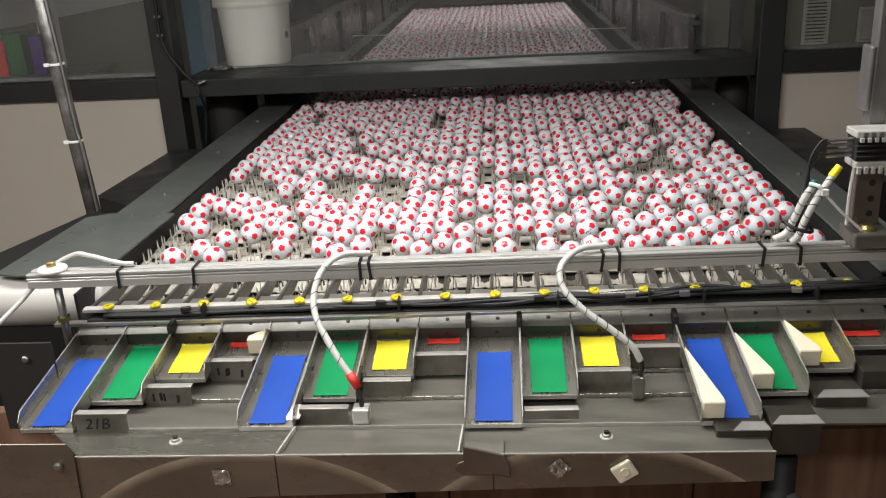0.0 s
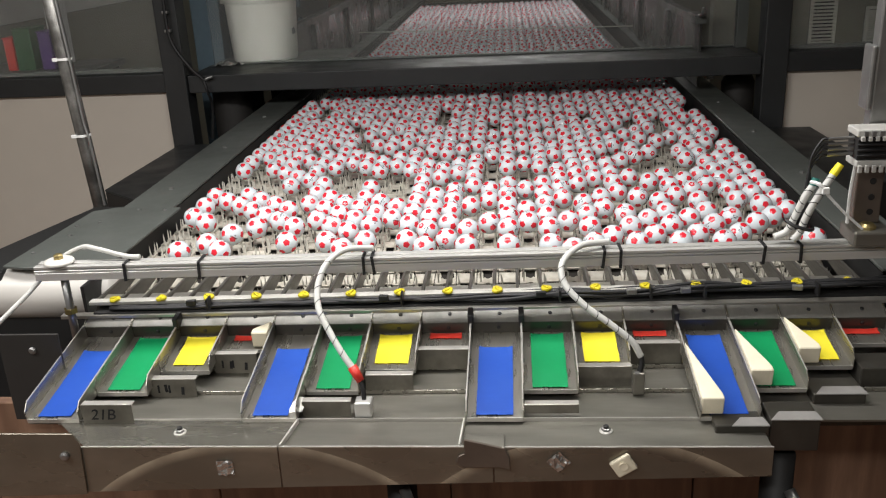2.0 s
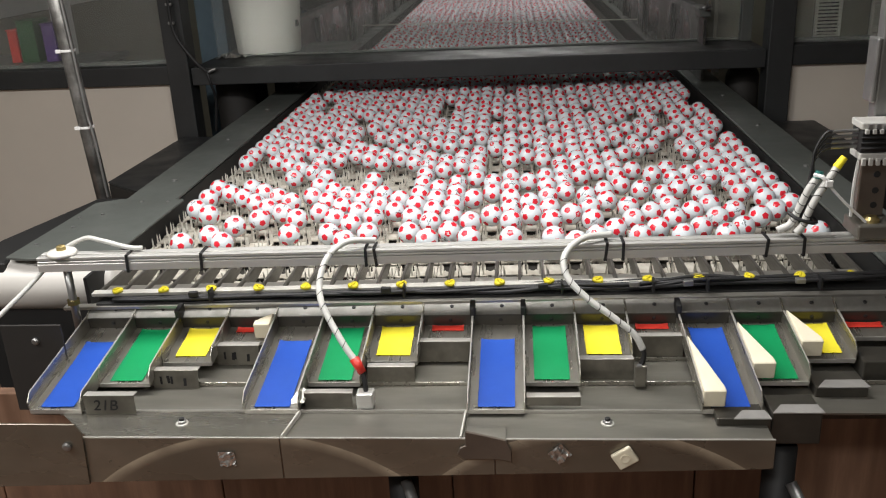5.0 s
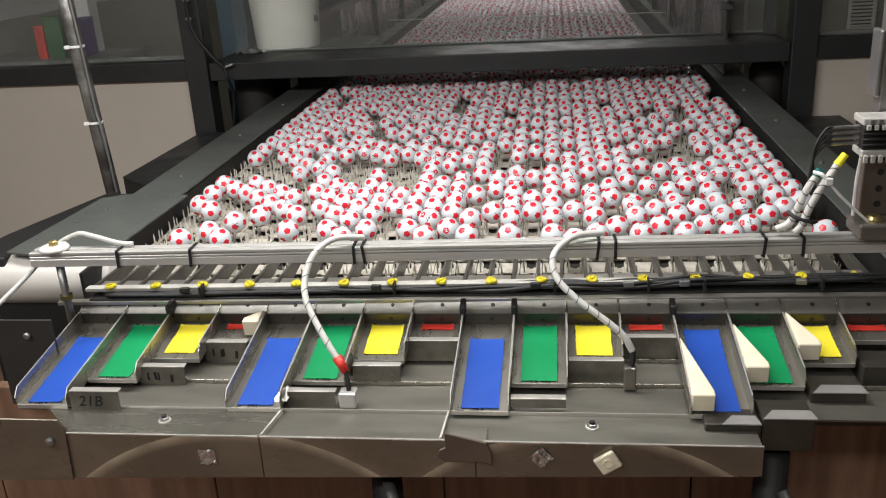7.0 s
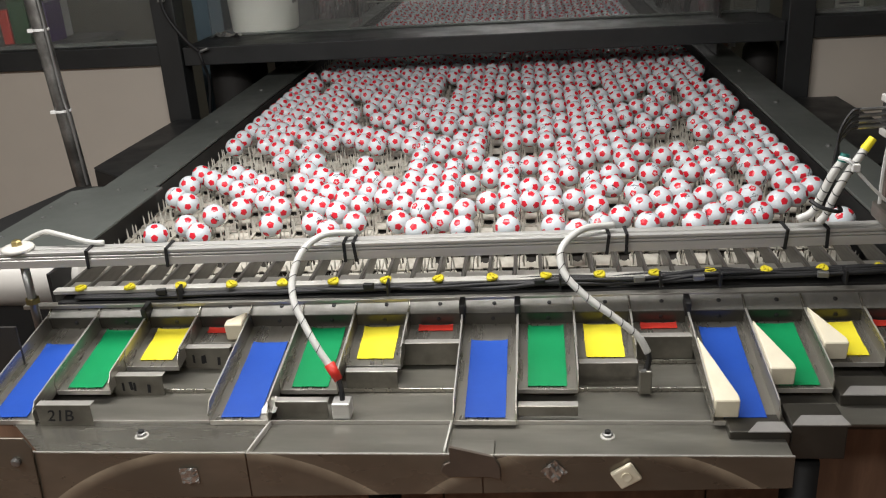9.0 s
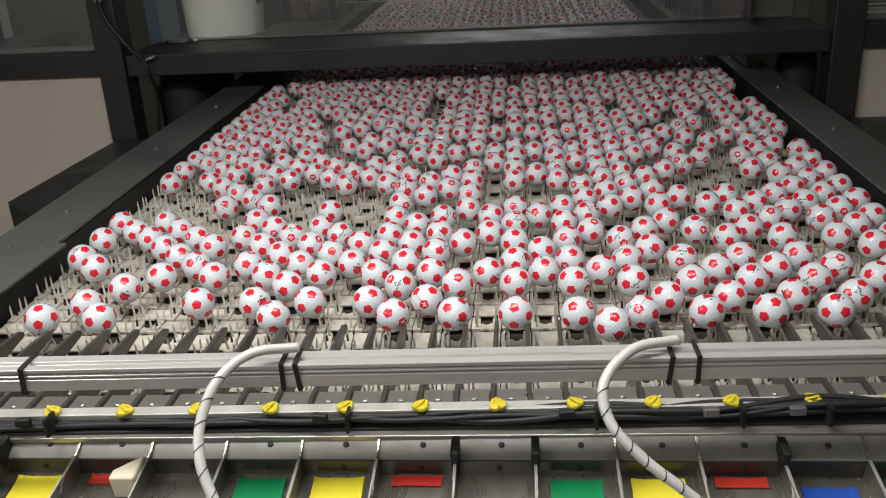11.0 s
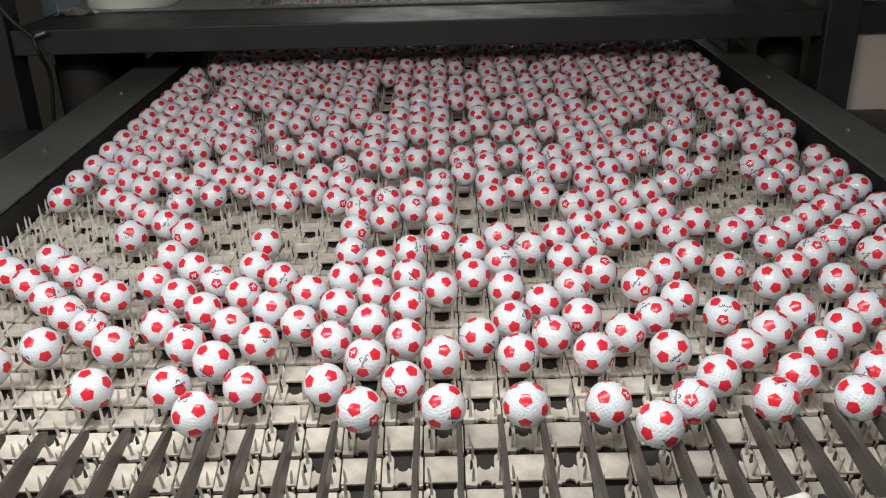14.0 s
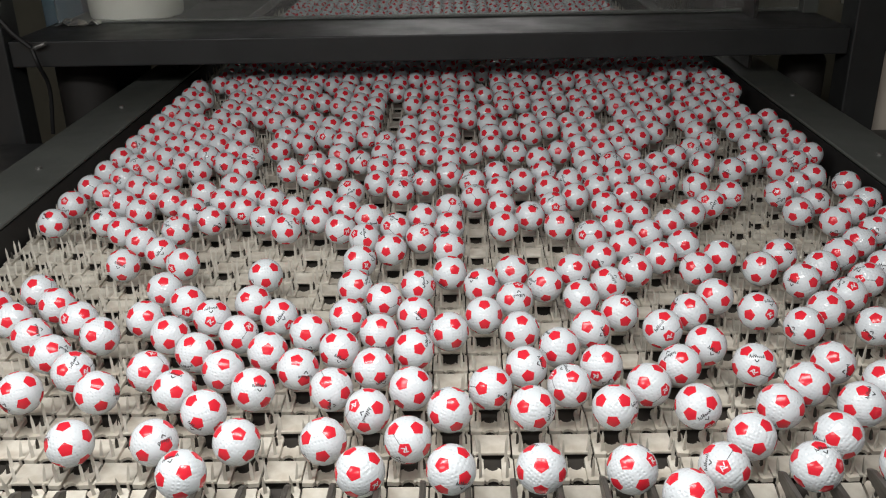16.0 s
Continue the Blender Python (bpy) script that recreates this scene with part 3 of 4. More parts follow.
# section with two grooves in front and one above
section = [(-0.0145, -0.0105), (-0.0145, 0.002), (-0.0100, 0.0025), (-0.0100, 0.0035), (-0.0145, 0.004), (-0.0145, 0.0065), (-0.0100, 0.0070), (-0.0100, 0.0085), (-0.0145, 0.009),
           (-0.0145, 0.0135), (-0.005, 0.0135), (-0.005, 0.0095), (0.002, 0.0095), (0.002, 0.0135), (0.0145, 0.0135), (0.0145, -0.0105)]
bm = prism([(y, z) for y, z in section], 0, 1.40, 0.0006)
bmesh.ops.transform(bm, matrix=Matrix(((0, 0, 1, -0.752), (1, 0, 0, 0), (0, 1, 0, 0), (0, 0, 0, 1))), verts=bm.verts[:])
bmesh.ops.recalc_face_normals(bm, faces=bm.faces[:])
part("profile", bm, M_ALU, bar, m=bar_pose)
part("washer", lathe([(0.022, 0), (0.024, 0.002), (0.022, 0.006), (0.012, 0.008)], 20, bar_pose @ Matrix.Translation((-0.715, 0, 0.0138))), M_DRUM, bar, "white plastic washer", smooth=True)
part("nut", lathe([(0.008, 0), (0.008, 0.006), (0.005, 0.008)], 6, bar_pose @ Matrix.Translation((-0.715, 0, 0.0218))), M_BRASS, bar, "brass nut")
part("stud", rod(bmesh.new(), (-0.713, 1.262, 0.90), (-0.713, 1.262, 1.018), 0.0065, None, 12), M_GALV, bar, "threaded steel stud", smooth=True)
part("stud_nut", lathe([(0.011, 0), (0.011, 0.008)], 6, Matrix.Translation((-0.713, 1.262, 0.955))), M_BRASS, bar, "brass nut")
for x in (-0.604, -0.484, -0.222, -0.207, 0.150, 0.176, 0.392, 0.447):
    t = bmesh.new()
    for dims in ((-0.0022, 0.0022, -0.0170, -0.0150, -0.0115, 0.0140), (-0.0022, 0.0022, -0.0170, 0.0170, 0.0140, 0.0160), (-0.0022, 0.0022, 0.0150, 0.0170, -0.0115, 0.0140), (-0.0022, 0.0022, -0.0170, 0.0170, -0.0135, -0.0115)):
        box(t, *dims)
    part("cable_tie", t, M_CABLE, bar, "black cable tie", m=bar_pose @ Matrix.Translation((x, 0, 0)) @ Matrix.Rotation(rr.uniform(-0.12, 0.12), 4, "Y"))


def wrapped_cable(name, label, pts, r, marks, mat=None, twist=0.010):
    """A sleeved cable whose spiral wrap shows as slanting dark gaps."""
    c = thing(name, label, "cable")
    sleeve = part("sleeve", tube(pts, r, 14, 12), mat or M_SLEEVE, c, smooth=True)
    path = smooth_path(pts, 40)
    run, want = 0.0, marks[0]
    for a, b in zip(path, path[1:]):
        run += (b - a).length
        if run >= want and want <= marks[1]:
            d = (b - a).normalized()
            side = d.cross(Vector((0, 0, 1)) if abs(d.z) < 0.9 else Vector((1, 0, 0))).normalized()
            up = side.cross(d)
            q = bmesh.new()
            ring = []
            for k in range(17):
                ang = 2 * math.pi * k / 16
                o = a + (up * math.cos(ang) + side * math.sin(ang)) * (r + 0.0003) + d * (0.0040 * math.sin(ang))
                ring.append((q.verts.new(o), q.verts.new(o + d * 0.0013)))
            for (p0, p1), (p2, p3) in zip(ring, ring[1:]):
                q.faces.new((p0, p1, p3, p2))
            part("wrap_gap", q, M_INK, sleeve)
            want += twist
    return c


c1 = wrapped_cable("sensor_cable", "white spiral-wrapped sensor cable looping from the bar",
                   [(-0.208, 1.277, 1.052), (-0.247, 1.252, 1.059), (-0.271, 1.218, 1.049), (-0.280, 1.186, 1.024), (-0.275, 1.160, 1.000), (-0.258, 1.138, 0.975), (-0.236, 1.116, 0.948), (-0.220, 1.104, 0.930)], 0.0049, (0.09, 0.25), twist=0.022)
part("red_tape", rod(bmesh.new(), (-0.222, 1.106, 0.933), (-0.209, 1.097, 0.914), 0.0075, 0.006, 14), M_RED_TAPE, c1, "red tape end", smooth=True)
part("lead", tube([(-0.210, 1.098, 0.916), (-0.206, 1.092, 0.903), (-0.205, 1.088, 0.889)], 0.0035, 8), M_CABLE, c1, "black lead")
c2 = wrapped_cable("sensor_cable", "white spiral-wrapped sensor cable looping from the bar",
                   [(0.160, 1.288, 1.051), (0.115, 1.266, 1.053), (0.085, 1.230, 1.039), (0.088, 1.202, 1.015), (0.116, 1.181, 0.990), (0.150, 1.166, 0.968), (0.181, 1.156, 0.944), (0.194, 1.151, 0.922)], 0.0050, (0.11, 0.27), twist=0.018)
part("lead", tube([(0.194, 1.151, 0.924), (0.195, 1.148, 0.912), (0.192, 1.146, 0.900)], 0.004, 8), M_CABLE, c2, "black lead")
c3 = thing("bar_cable", "white cable lying on the bar and hanging off its end", "cable")
part("cable_run", tube([(-0.585, 1.270, 1.0478), (-0.60, 1.270, 1.0480), (-0.62, 1.271, 1.052), (-0.655, 1.276, 1.060), (-0.69, 1.290, 1.058), (-0.735, 1.285, 1.035), (-0.765, 1.24, 1.0), (-0.83, 1.18, 0.94), (-0.92, 1.12, 0.86)], 0.0040, 10), M_SLEEVE, c3, smooth=True)
# small sensor blocks at the cable ends
s1 = thing("sensor_block", "small steel sensor block on the chute", "sensor")
part("block", boxed(-0.218, -0.194, 1.076, 1.098, 0.866, 0.890, 0.002), M_ALU, s1)
s2 = thing("sensor_block", "small clear-coated sensor foot on the chute", "sensor")
part("block", boxed(0.182, 0.199, 1.138, 1.154, 0.8655, 0.9005, 0.002), M_STEEL_D, s2)
part("screw", lathe([(0.004, 0), (0.004, 0.002)], 8, Matrix.Translation((0.188, 1.14, 0.900))), M_GALV, s2)

# ---- right-hand bracket with connectors ----
br = thing("sensor_bracket", "aluminium upright bracket with terminal block and wires", "bracket")
part("base_block", boxed(0.518, 0.576, 1.262, 1.325, 1.0437, 1.066, 0.003), M_STEEL_D, br)
part("base_nut", lathe([(0.013, 0), (0.013, 0.004), (0.008, 0.008)], 16, Matrix.Translation((0.543, 1.285, 1.066))), M_BRASS, br, "brass nut")
part("upright", boxed(0.528, 0.568, 1.305, 1.325, 1.067, 1.17, 0.002), M_BRACKET, br)
for z in (1.085, 1.108, 1.133, 1.155):
    part("slot", lathe([(0.005, 0), (0.005, 0.0008)], 12, Matrix.Translation((0.552, 1.3045, z)) @ Matrix.Rotation(radians(90), 4, "X")), M_BLACK, br, "dark hole")
part("mast", boxed(0.548, 0.574, 1.335, 1.36, 1.0, 1.75, 0.003), M_GALV, br)
part("mast_clamp", boxed(0.539, 0.5475, 1.33, 1.365, 1.235, 1.33, 0.003), M_GALV, br)
part("terminal_block", boxed(0.516, 0.61, 1.285, 1.325, 1.171, 1.205, 0.002), M_BLACK, br)
part("terminal_top", boxed(0.514, 0.61, 1.283, 1.327, 1.2055, 1.216, 0.002), M_TERM, br, "white plastic terminal cover")
part("terminal_foot", boxed(0.516, 0.61, 1.283, 1.327, 1.160, 1.1705, 0.002), M_TERM, br)
for k in range(7):
    part("terminal_key", boxed(0.522 + 0.011 * k, 0.528 + 0.011 * k, 1.279, 1.283, 1.208, 1.215, 0.0005), M_GALV, br)
for k in range(9):
    part("terminal_tooth", boxed(0.518 + 0.010 * k, 0.5235 + 0.010 * k, 1.2775, 1.2828, 1.1535, 1.164, 0.0006), M_TERM, br)
    part("terminal_tooth", boxed(0.518 + 0.010 * k, 0.5235 + 0.010 * k, 1.2775, 1.2828, 1.2005, 1.207, 0.0006), M_TERM, br)
for k in range(4):
    z = 1.178 + 0.008 * k
    part("pin_lead", rod(bmesh.new(), (0.478, 1.298, z - 0.001), (0.5155, 1.300, z), 0.0026, None, 8), M_GALV, br)
    part("red_wire", tube([(0.5155, 1.284, z), (0.535, 1.280, z + 0.001), (0.56, 1.2835, z)], 0.002, 6), M_CABLE, br)
    part("wire", tube([(0.480, 1.298, z), (0.468, 1.298, z - 0.004), (0.455, 1.297, 1.155 + 0.004 * k), (0.450 + 0.003 * k, 1.294, 1.118)], 0.0021, 6), M_CABLE, br)
c5 = wrapped_cable("loom_cable", "white spiral-wrapped cable rising to the terminal block", [(0.400, 1.290, 1.052), (0.418, 1.290, 1.062), (0.428, 1.290, 1.085), (0.440, 1.291, 1.115), (0.452, 1.293, 1.134)], 0.0056, (0.03, 0.10), twist=0.014)
part("tip", rod(bmesh.new(), (0.452, 1.293, 1.132), (0.455, 1.294, 1.143), 0.0075, 0.006, 12), M_TEAL, c5, "teal heat-shrink tip")
c6 = wrapped_cable("loom_cable", "white spiral-wrapped cable with a yellow tip", [(0.425, 1.281, 1.050), (0.434, 1.281, 1.062), (0.441, 1.281, 1.085), (0.455, 1.283, 1.115), (0.477, 1.288, 1.150)], 0.0056, (0.02, 0.12), twist=0.014)
part("tip", rod(bmesh.new(), (0.476, 1.288, 1.149), (0.487, 1.291, 1.164), 0.0064, 0.0054, 14), M_YELLOW, c6, "yellow tape tip")
strap = thing("zip_strap", "long white cable tie pulling the loom to the bracket", "cable tie")
part("strap_band", tube([(0.452, 1.270, 1.142), (0.462, 1.270, 1.128), (0.49, 1.272, 1.098), (0.523, 1.276, 1.0675)], 0.0022, 6), M_WHITE, strap)
part("strap_ring", tube([(0.445, 1.285, 1.140), (0.452, 1.270, 1.140), (0.466, 1.272, 1.126), (0.468, 1.288, 1.124)], 0.003, 6), M_WHITE, strap)
part("strap_lock", boxed(0.456, 0.466, 1.264, 1.271, 1.126, 1.136, 0.001), M_WHITE, strap)
band = thing("zip_strap", "black cable tie round the loom", "cable tie")
part("strap_band", tube([(0.412, 1.283, 1.082), (0.422, 1.273, 1.076), (0.442, 1.270, 1.070), (0.452, 1.278, 1.068), (0.452, 1.292, 1.07)], 0.0028, 6), M_CABLE, band)
for o in (c5, c6, strap, band):
    o.location.x = 0.010
part("drop_wire", tube([(0.512, 1.30, 1.165), (0.508, 1.298, 1.12), (0.508, 1.297, 1.07)], 0.0025, 6), M_WHITE, strap)

# ---- comb, caps and wiring strip ----
strip_pose = Matrix.Translation((0, 1.3225, 0.955)) @ Matrix.Rotation(SKEW, 4, "Z")


def cap_mesh(m):
    """A flat three-lobed plastic knob with a slotted top."""
    bm = bmesh.new()
    rings = []
    for r, z in ((0.0048, 0.0), (0.0082, 0.0008), (0.0090, 0.0030), (0.0082, 0.0052), (0.0048, 0.0058), (0.0036, 0.0046)):
        rings.append([bm.verts.new((r * (1 + 0.10 * math.cos(3 * a)) * math.cos(a), r * (1 + 0.10 * math.cos(3 * a)) * math.sin(a), z)) for a in [2 * math.pi * k / 24 for k in range(24)]])
    for a, b in zip(rings, rings[1:]):
        for k in range(24):
            bm.faces.new((a[k], a[(k + 1) % 24], b[(k + 1) % 24], b[k]))
    bm.faces.new(rings[0][::-1])
    bm.faces.new(rings[-1])
    box(bm, -0.0066, 0.0066, -0.0013, 0.0013, 0.0050, 0.0070)
    bmesh.ops.transform(bm, matrix=m, verts=bm.verts[:])
    return bm


comb = thing("comb_strip", "steel comb strip with lifting fingers and yellow caps", "comb")
part("strip", boxed(-0.70, 0.60, -0.008, 0.008, -0.003, 0.003, 0.001), M_STRIP, comb, m=strip_pose)
for k in range(16):
    x = -0.6552 + 0.0799 * k
    if x < 0.58:
        part("yellow_cap", cap_mesh(strip_pose @ Matrix.Translation((x, -0.005, 0.0035)) @ Matrix.Rotation(rr.uniform(0.05, 0.22), 4, "X") @ Matrix.Rotation(rr.uniform(-0.1, 0.1), 4, "Y") @ Matrix.Rotation(rr.uniform(0, 3), 4, "Z")), M_CAP, comb, "yellow plastic cap")
# blade seen from its side: rounded tip reaching between the pins
blade = [(0.0, 0.003), (-0.165, 0.0), (-0.203, -0.003), (-0.212, -0.008), (-0.207, -0.014), (-0.10, -0.026), (0.0, -0.028)]
bm = prism([(-y, z) for y, z in blade], -0.0026, 0.0026, 0.0006)
bmesh.ops.transform(bm, matrix=Matrix(((0, 0, 1, 0), (1, 0, 0, 0), (0, 1, 0, 0), (0, 0, 0, 1))), verts=bm.verts[:])
bmesh.ops.recalc_face_normals(bm, faces=bm.faces[:])
BLADE = mesh_of("finger", bm, M_FINGER)
for c in range(-18, 15):
    x = COL_X + (c + 0.5) * PITCH
    ob = new("finger", BLADE)
    ob.parent = comb
    ob.matrix_basis = Matrix.Translation((x, 1.335 + SKEW * x, 0.951))
tab = joined(boxed(-0.0160, 0.0160, -0.006, 0.034, -0.004, -0.0015, 0.0008), lathe([(0.0036, -0.0015), (0.0036, 0.0005), (0.002, 0.0012)], 8, Matrix.Translation((0, 0.012, 0))))
TAB = mesh_of("finger_tab", tab, M_SHINY)
for c in range(-17, 15):
    ob = new("finger_tab", TAB)
    ob.parent = comb
    ob.matrix_basis = Matrix.Translation((COL_X + c * PITCH, 1.335 + SKEW * c * PITCH, 0.951))

loom = thing("wiring_loom", "bundle of black wires along the chute mouth", "wires")
wr = random.Random(5)
for k in range(9):
    pts = []
    for j in range(13):
        x = -0.66 + 0.108 * j
        thick = 0.15 + 0.85 * max(0, (x + 0.5)) / 1.1
        pts.append((x, 1.313 + SKEW * x + wr.uniform(-0.009, 0.009), 0.9475 + thick * (wr.uniform(0.002, 0.016) + (0.004 if x > 0.3 else 0))))
    part("wire", tube(pts, wr.uniform(0.0024, 0.0038), 7, 6), M_CABLE, loom, smooth=True)
part("tray_strip", boxed(-0.69, 0.62, -0.014, 0.016, -0.006, 0.0, 0.001), M_BLACK, loom, m=Matrix.Translation((0, 1.318, 0.9435)) @ Matrix.Rotation(SKEW, 4, "Z"))
for x in (-0.52, -0.20, 0.055, 0.20, 0.285, 0.46):
    part("wire_marker", boxed(-0.008, 0.008, -0.004, 0.004, -0.004, 0.005, 0.0015), M_GALV if x > 0.1 else M_BLACK, loom, "grey wire marker", m=Matrix.Translation((x, 1.302 + SKEW * x, 0.958)) @ Matrix.Rotation(rr.uniform(-0.3, 0.3), 4, "Z"))
    part("tie", boxed(-0.0015, 0.0015, -0.016, 0.004, -0.012, 0.009), M_CABLE, loom, m=Matrix.Translation((x + 0.03, 1.307 + SKEW * x, 0.958)))

# ---- chute: trays, sheets, flaps ----
TRAY_PITCH, TRAY_X, PITCHED = 0.0805, -0.662, 0.155


def tray_floor(y):
    return 0.874 + PITCHED * (y - 1.075)


chute = thing("chute_body", "stainless steel chute body with stepped sheets and legs", "chute")
part("edge_bar", boxed(-0.745, 0.66, -0.007, 0.008, -0.004, 0.002, 0.001), M_SHINY, chute, "bright steel edge bar", m=Matrix.Translation((0, 1.300, 0.938)) @ Matrix.Rotation(SKEW * 0.6, 4, "Z"))
slope_pose = Matrix.Translation((0, 1.275, tray_floor(1.275))) @ Matrix.Rotation(math.atan(PITCHED), 4, "X")
HYP = math.hypot(1, PITCHED)
part("under_sheet", boxed(-0.705, 0.60, 0, 0.226, -0.003, 0), M_STEEL_D, chute, m=Matrix.Translation((0, 1.074, 0.862)) @ Matrix.Rotation(0.03, 4, "X"))
for y, z in ((1.151, 0.8645), (1.222, 0.8668)):
    part("step_edge", boxed(-0.695, 0.585, -0.003, 0.0, 0.0, 0.006, 0.0006), M_STEEL_Y, chute, m=Matrix.Translation((0, y, z)))
part("front_ledge", boxed(-0.345, 0.345, 1.0015, 1.075, 0.8605, 0.863, 0.0006), M_STEEL_D, chute)
part("front_ledge", prism([(-0.66, 1.072), (-0.585, 1.0015), (-0.312, 1.0000), (-0.300, 1.070)], 0.8645, 0.8665, 0.0005), M_STEEL, chute, "bright folded steel ledge")
for x0, x1 in ((-0.3005, -0.3105), (-0.0625, -0.0660)):
    part("bent_edge", prism([(x0, 1.068), (x0 + 0.0028, 1.068), (x1 + 0.0028, 1.0015), (x1, 1.0015)], 0.8632, 0.8710, 0.0004), M_STRIP, chute, "bright bent sheet edge")
part("ledge_lip", boxed(-0.66, 0.345, 1.0715, 1.0735, 0.859, 0.868), M_EDGE, chute)
for x0, x1 in ((-0.715, -0.3125), (-0.311, -0.020), (-0.0185, 0.345)):
    low = [0.8125 + 0.030 * x for x in (x0, x1)]      # the lower edge climbs along the sheet
    out = [(x0, low[0]), (x1, low[1]), (x1, 0.8675 if x0 < -0.1 else 0.8665), (x0, 0.8675 if x0 < -0.1 else 0.8665)]
    sheet = prism(out, 0, 0.0025, 0.0005)
    bmesh.ops.transform(sheet, matrix=Matrix(((1, 0, 0, 0), (0, 0, -1, 1.001), (0, 1, 0, 0), (0, 0, 0, 1))), verts=sheet.verts[:])
    part("front_sheet", sheet, M_STEEL_F, chute, "scratched dull steel front sheet")
    part("sheet_edge", boxed(x0, x1, 0.9983, 1.0012, 0.8676 if x0 < -0.1 else 0.8666, 0.8686 if x0 < -0.1 else 0.8676), M_EDGE, chute, "bright sheared edge")
part("front_corner", prism([(-0.86, 0.788), (-0.592, 0.797), (-0.588, 0.880), (-0.596, 0.895), (-0.86, 0.897)], 0, 0.003, 0.0006), M_STEEL_F, chute, "dull steel corner sheet", m=Matrix(((1, 0, 0, 0), (0, 0, -1, 0.998), (0, 1, 0, -0.004), (0, 0, 0, 1))))
part("side_plate", prism([(-0.80, 0.80), (-0.70, 0.80), (-0.70, 0.952), (-0.80, 0.952)], 0, 0.004, 0.0008), M_BED, chute, "dark steel side plate", m=Matrix(((1, 0, 0, 0), (0, 0, -1, 1.19), (0, 1, 0, 0), (0, 0, 0, 1))))
part("right_wall", boxed(0.600, 0.604, 1.06, 1.29, 0.80, 0.955), M_STEEL_D, chute)
part("right_under", boxed(0.30, 0.62, 1.12, 1.25, 0.83, 0.862), M_BED, chute)
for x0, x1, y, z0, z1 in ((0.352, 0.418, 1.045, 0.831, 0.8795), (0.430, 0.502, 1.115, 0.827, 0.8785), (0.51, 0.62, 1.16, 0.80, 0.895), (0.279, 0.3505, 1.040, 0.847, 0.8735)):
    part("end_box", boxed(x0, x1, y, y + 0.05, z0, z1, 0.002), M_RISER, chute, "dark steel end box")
for x0, x1, y, z in ((0.352, 0.420, 1.043, 0.8797), (0.432, 0.504, 1.113, 0.8787), (0.300, 0.350, 1.038, 0.8737)):
    part("white_tab", prism([(x0, y), (x1, y), (x1 - 0.004, y + 0.022), (x0 + 0.016, y + 0.022)], z, z + 0.0015), M_TAB, chute, "pale folded metal tab")
for x, y, z in ((-0.462, 1.038, 0.8667), (0.134, 1.045, 0.8632), (-0.364, 1.115, 0.8635)):
    part("washer", lathe([(0.0090, -0.001), (0.0090, 0.0012), (0.0070, 0.0016)], 20, Matrix.Translation((x, y, z))), M_STRIP, chute, "pale washer")
    part("bolt", lathe([(0.0066, 0.0016), (0.0066, 0.0050), (0.0050, 0.0056)], 6, Matrix.Translation((x, y, z))), M_GALV, chute, "hex bolt")
    part("stud", lathe([(0.0038, 0.0056), (0.0038, 0.0085), (0.0030, 0.0090)], 12, Matrix.Translation((x, y, z))), M_BLACK, chute, "dark threaded stud")
for x, z in ((-0.612, 0.860), (-0.74, 0.862)):
    part("bolt", lathe([(0.0065, 0), (0.0065, 0.003), (0.0035, 0.005)], 12, Matrix.Translation((x, 0.9945, z - 0.003)) @ Matrix.Rotation(radians(90), 4, "X")), M_GALV, chute, "hex bolt")
part("bolt", lathe([(0.006, 0), (0.006, 0.003), (0.0035, 0.005)], 12, Matrix.Translation((-0.745, 1.186, 0.925)) @ Matrix.Rotation(radians(90), 4, "X")), M_GALV, chute, "hex bolt")
for x in (-0.155, 0.372):
    part("leg", rod(bmesh.new(), (x, 1.06, 0.0), (x, 1.06, 0.858 if x < 0.3 else 0.82), 0.022, None, 20), M_BLACK, chute, "black leg", smooth=True)
    part("brace", rod(bmesh.new(), (x + 0.008, 1.03, 0.78), (x + 0.05, 0.96, 0.70), 0.008, None, 12), M_GALV, chute, "shiny steel brace", smooth=True)
wood = thing("wood_panel", "brown wood-grain panel standing behind the chute", "panel")
for k in range(7):
    part("plank", boxed(-1.3 + 0.4 * k, -0.902 + 0.4 * k, 1.24, 1.262, 0.0, 0.80, 0.002), M_FLOOR_V, wood)
# bent dark lug on the front sheet
lug = thing("bent_lug", "bent dark steel lug hooked over the front sheet", "lug")
part("lug_plate", prism([(-0.058, 0.0), (-0.004, -0.014), (0.003, -0.030), (0.003, -0.048), (-0.010, -0.044), (-0.060, -0.044), (-0.070, -0.036), (-0.066, -0.026), (-0.058, -0.022)], 0, 0.004, 0.001), M_BRACKET, lug, m=Matrix(((1, 0, 0, 0), (0, 0, -1, 0.9982), (0, 1, 0, 0.882), (0, 0, 0, 1))))
part("lug_top", boxed(-0.058, -0.004, 0.9982, 1.03, 0.864, 0.868, 0.001), M_STEEL_D, lug)
# stickers and plug on the front sheet
for x, z, a in ((-0.388, 0.836, 2), (0.067, 0.846, 42)):
    f = thing("foil_sticker", "small square crumpled foil sticker on steel", "sticker", "foil stickers")
    bm = bmesh.new()
    bmesh.ops.create_grid(bm, x_segments=8, y_segments=8, size=0.0115)
    for v in bm.verts:
        v.co.z = 0.0022 + 0.0030 * noise.noise(v.co * 170 + Vector((x, 0, 0)))
    bmesh.ops.solidify(bm, geom=bm.faces[:], thickness=0.0006)
    part("foil", bm, M_FOIL, f, m=Matrix.Translation((x, 0.9982, z)) @ Matrix.Rotation(radians(90), 4, "X") @ Matrix.Rotation(radians(a), 4, "Z"))
plug = thing("plastic_plug", "cream plastic square plug on the front sheet", "plug")
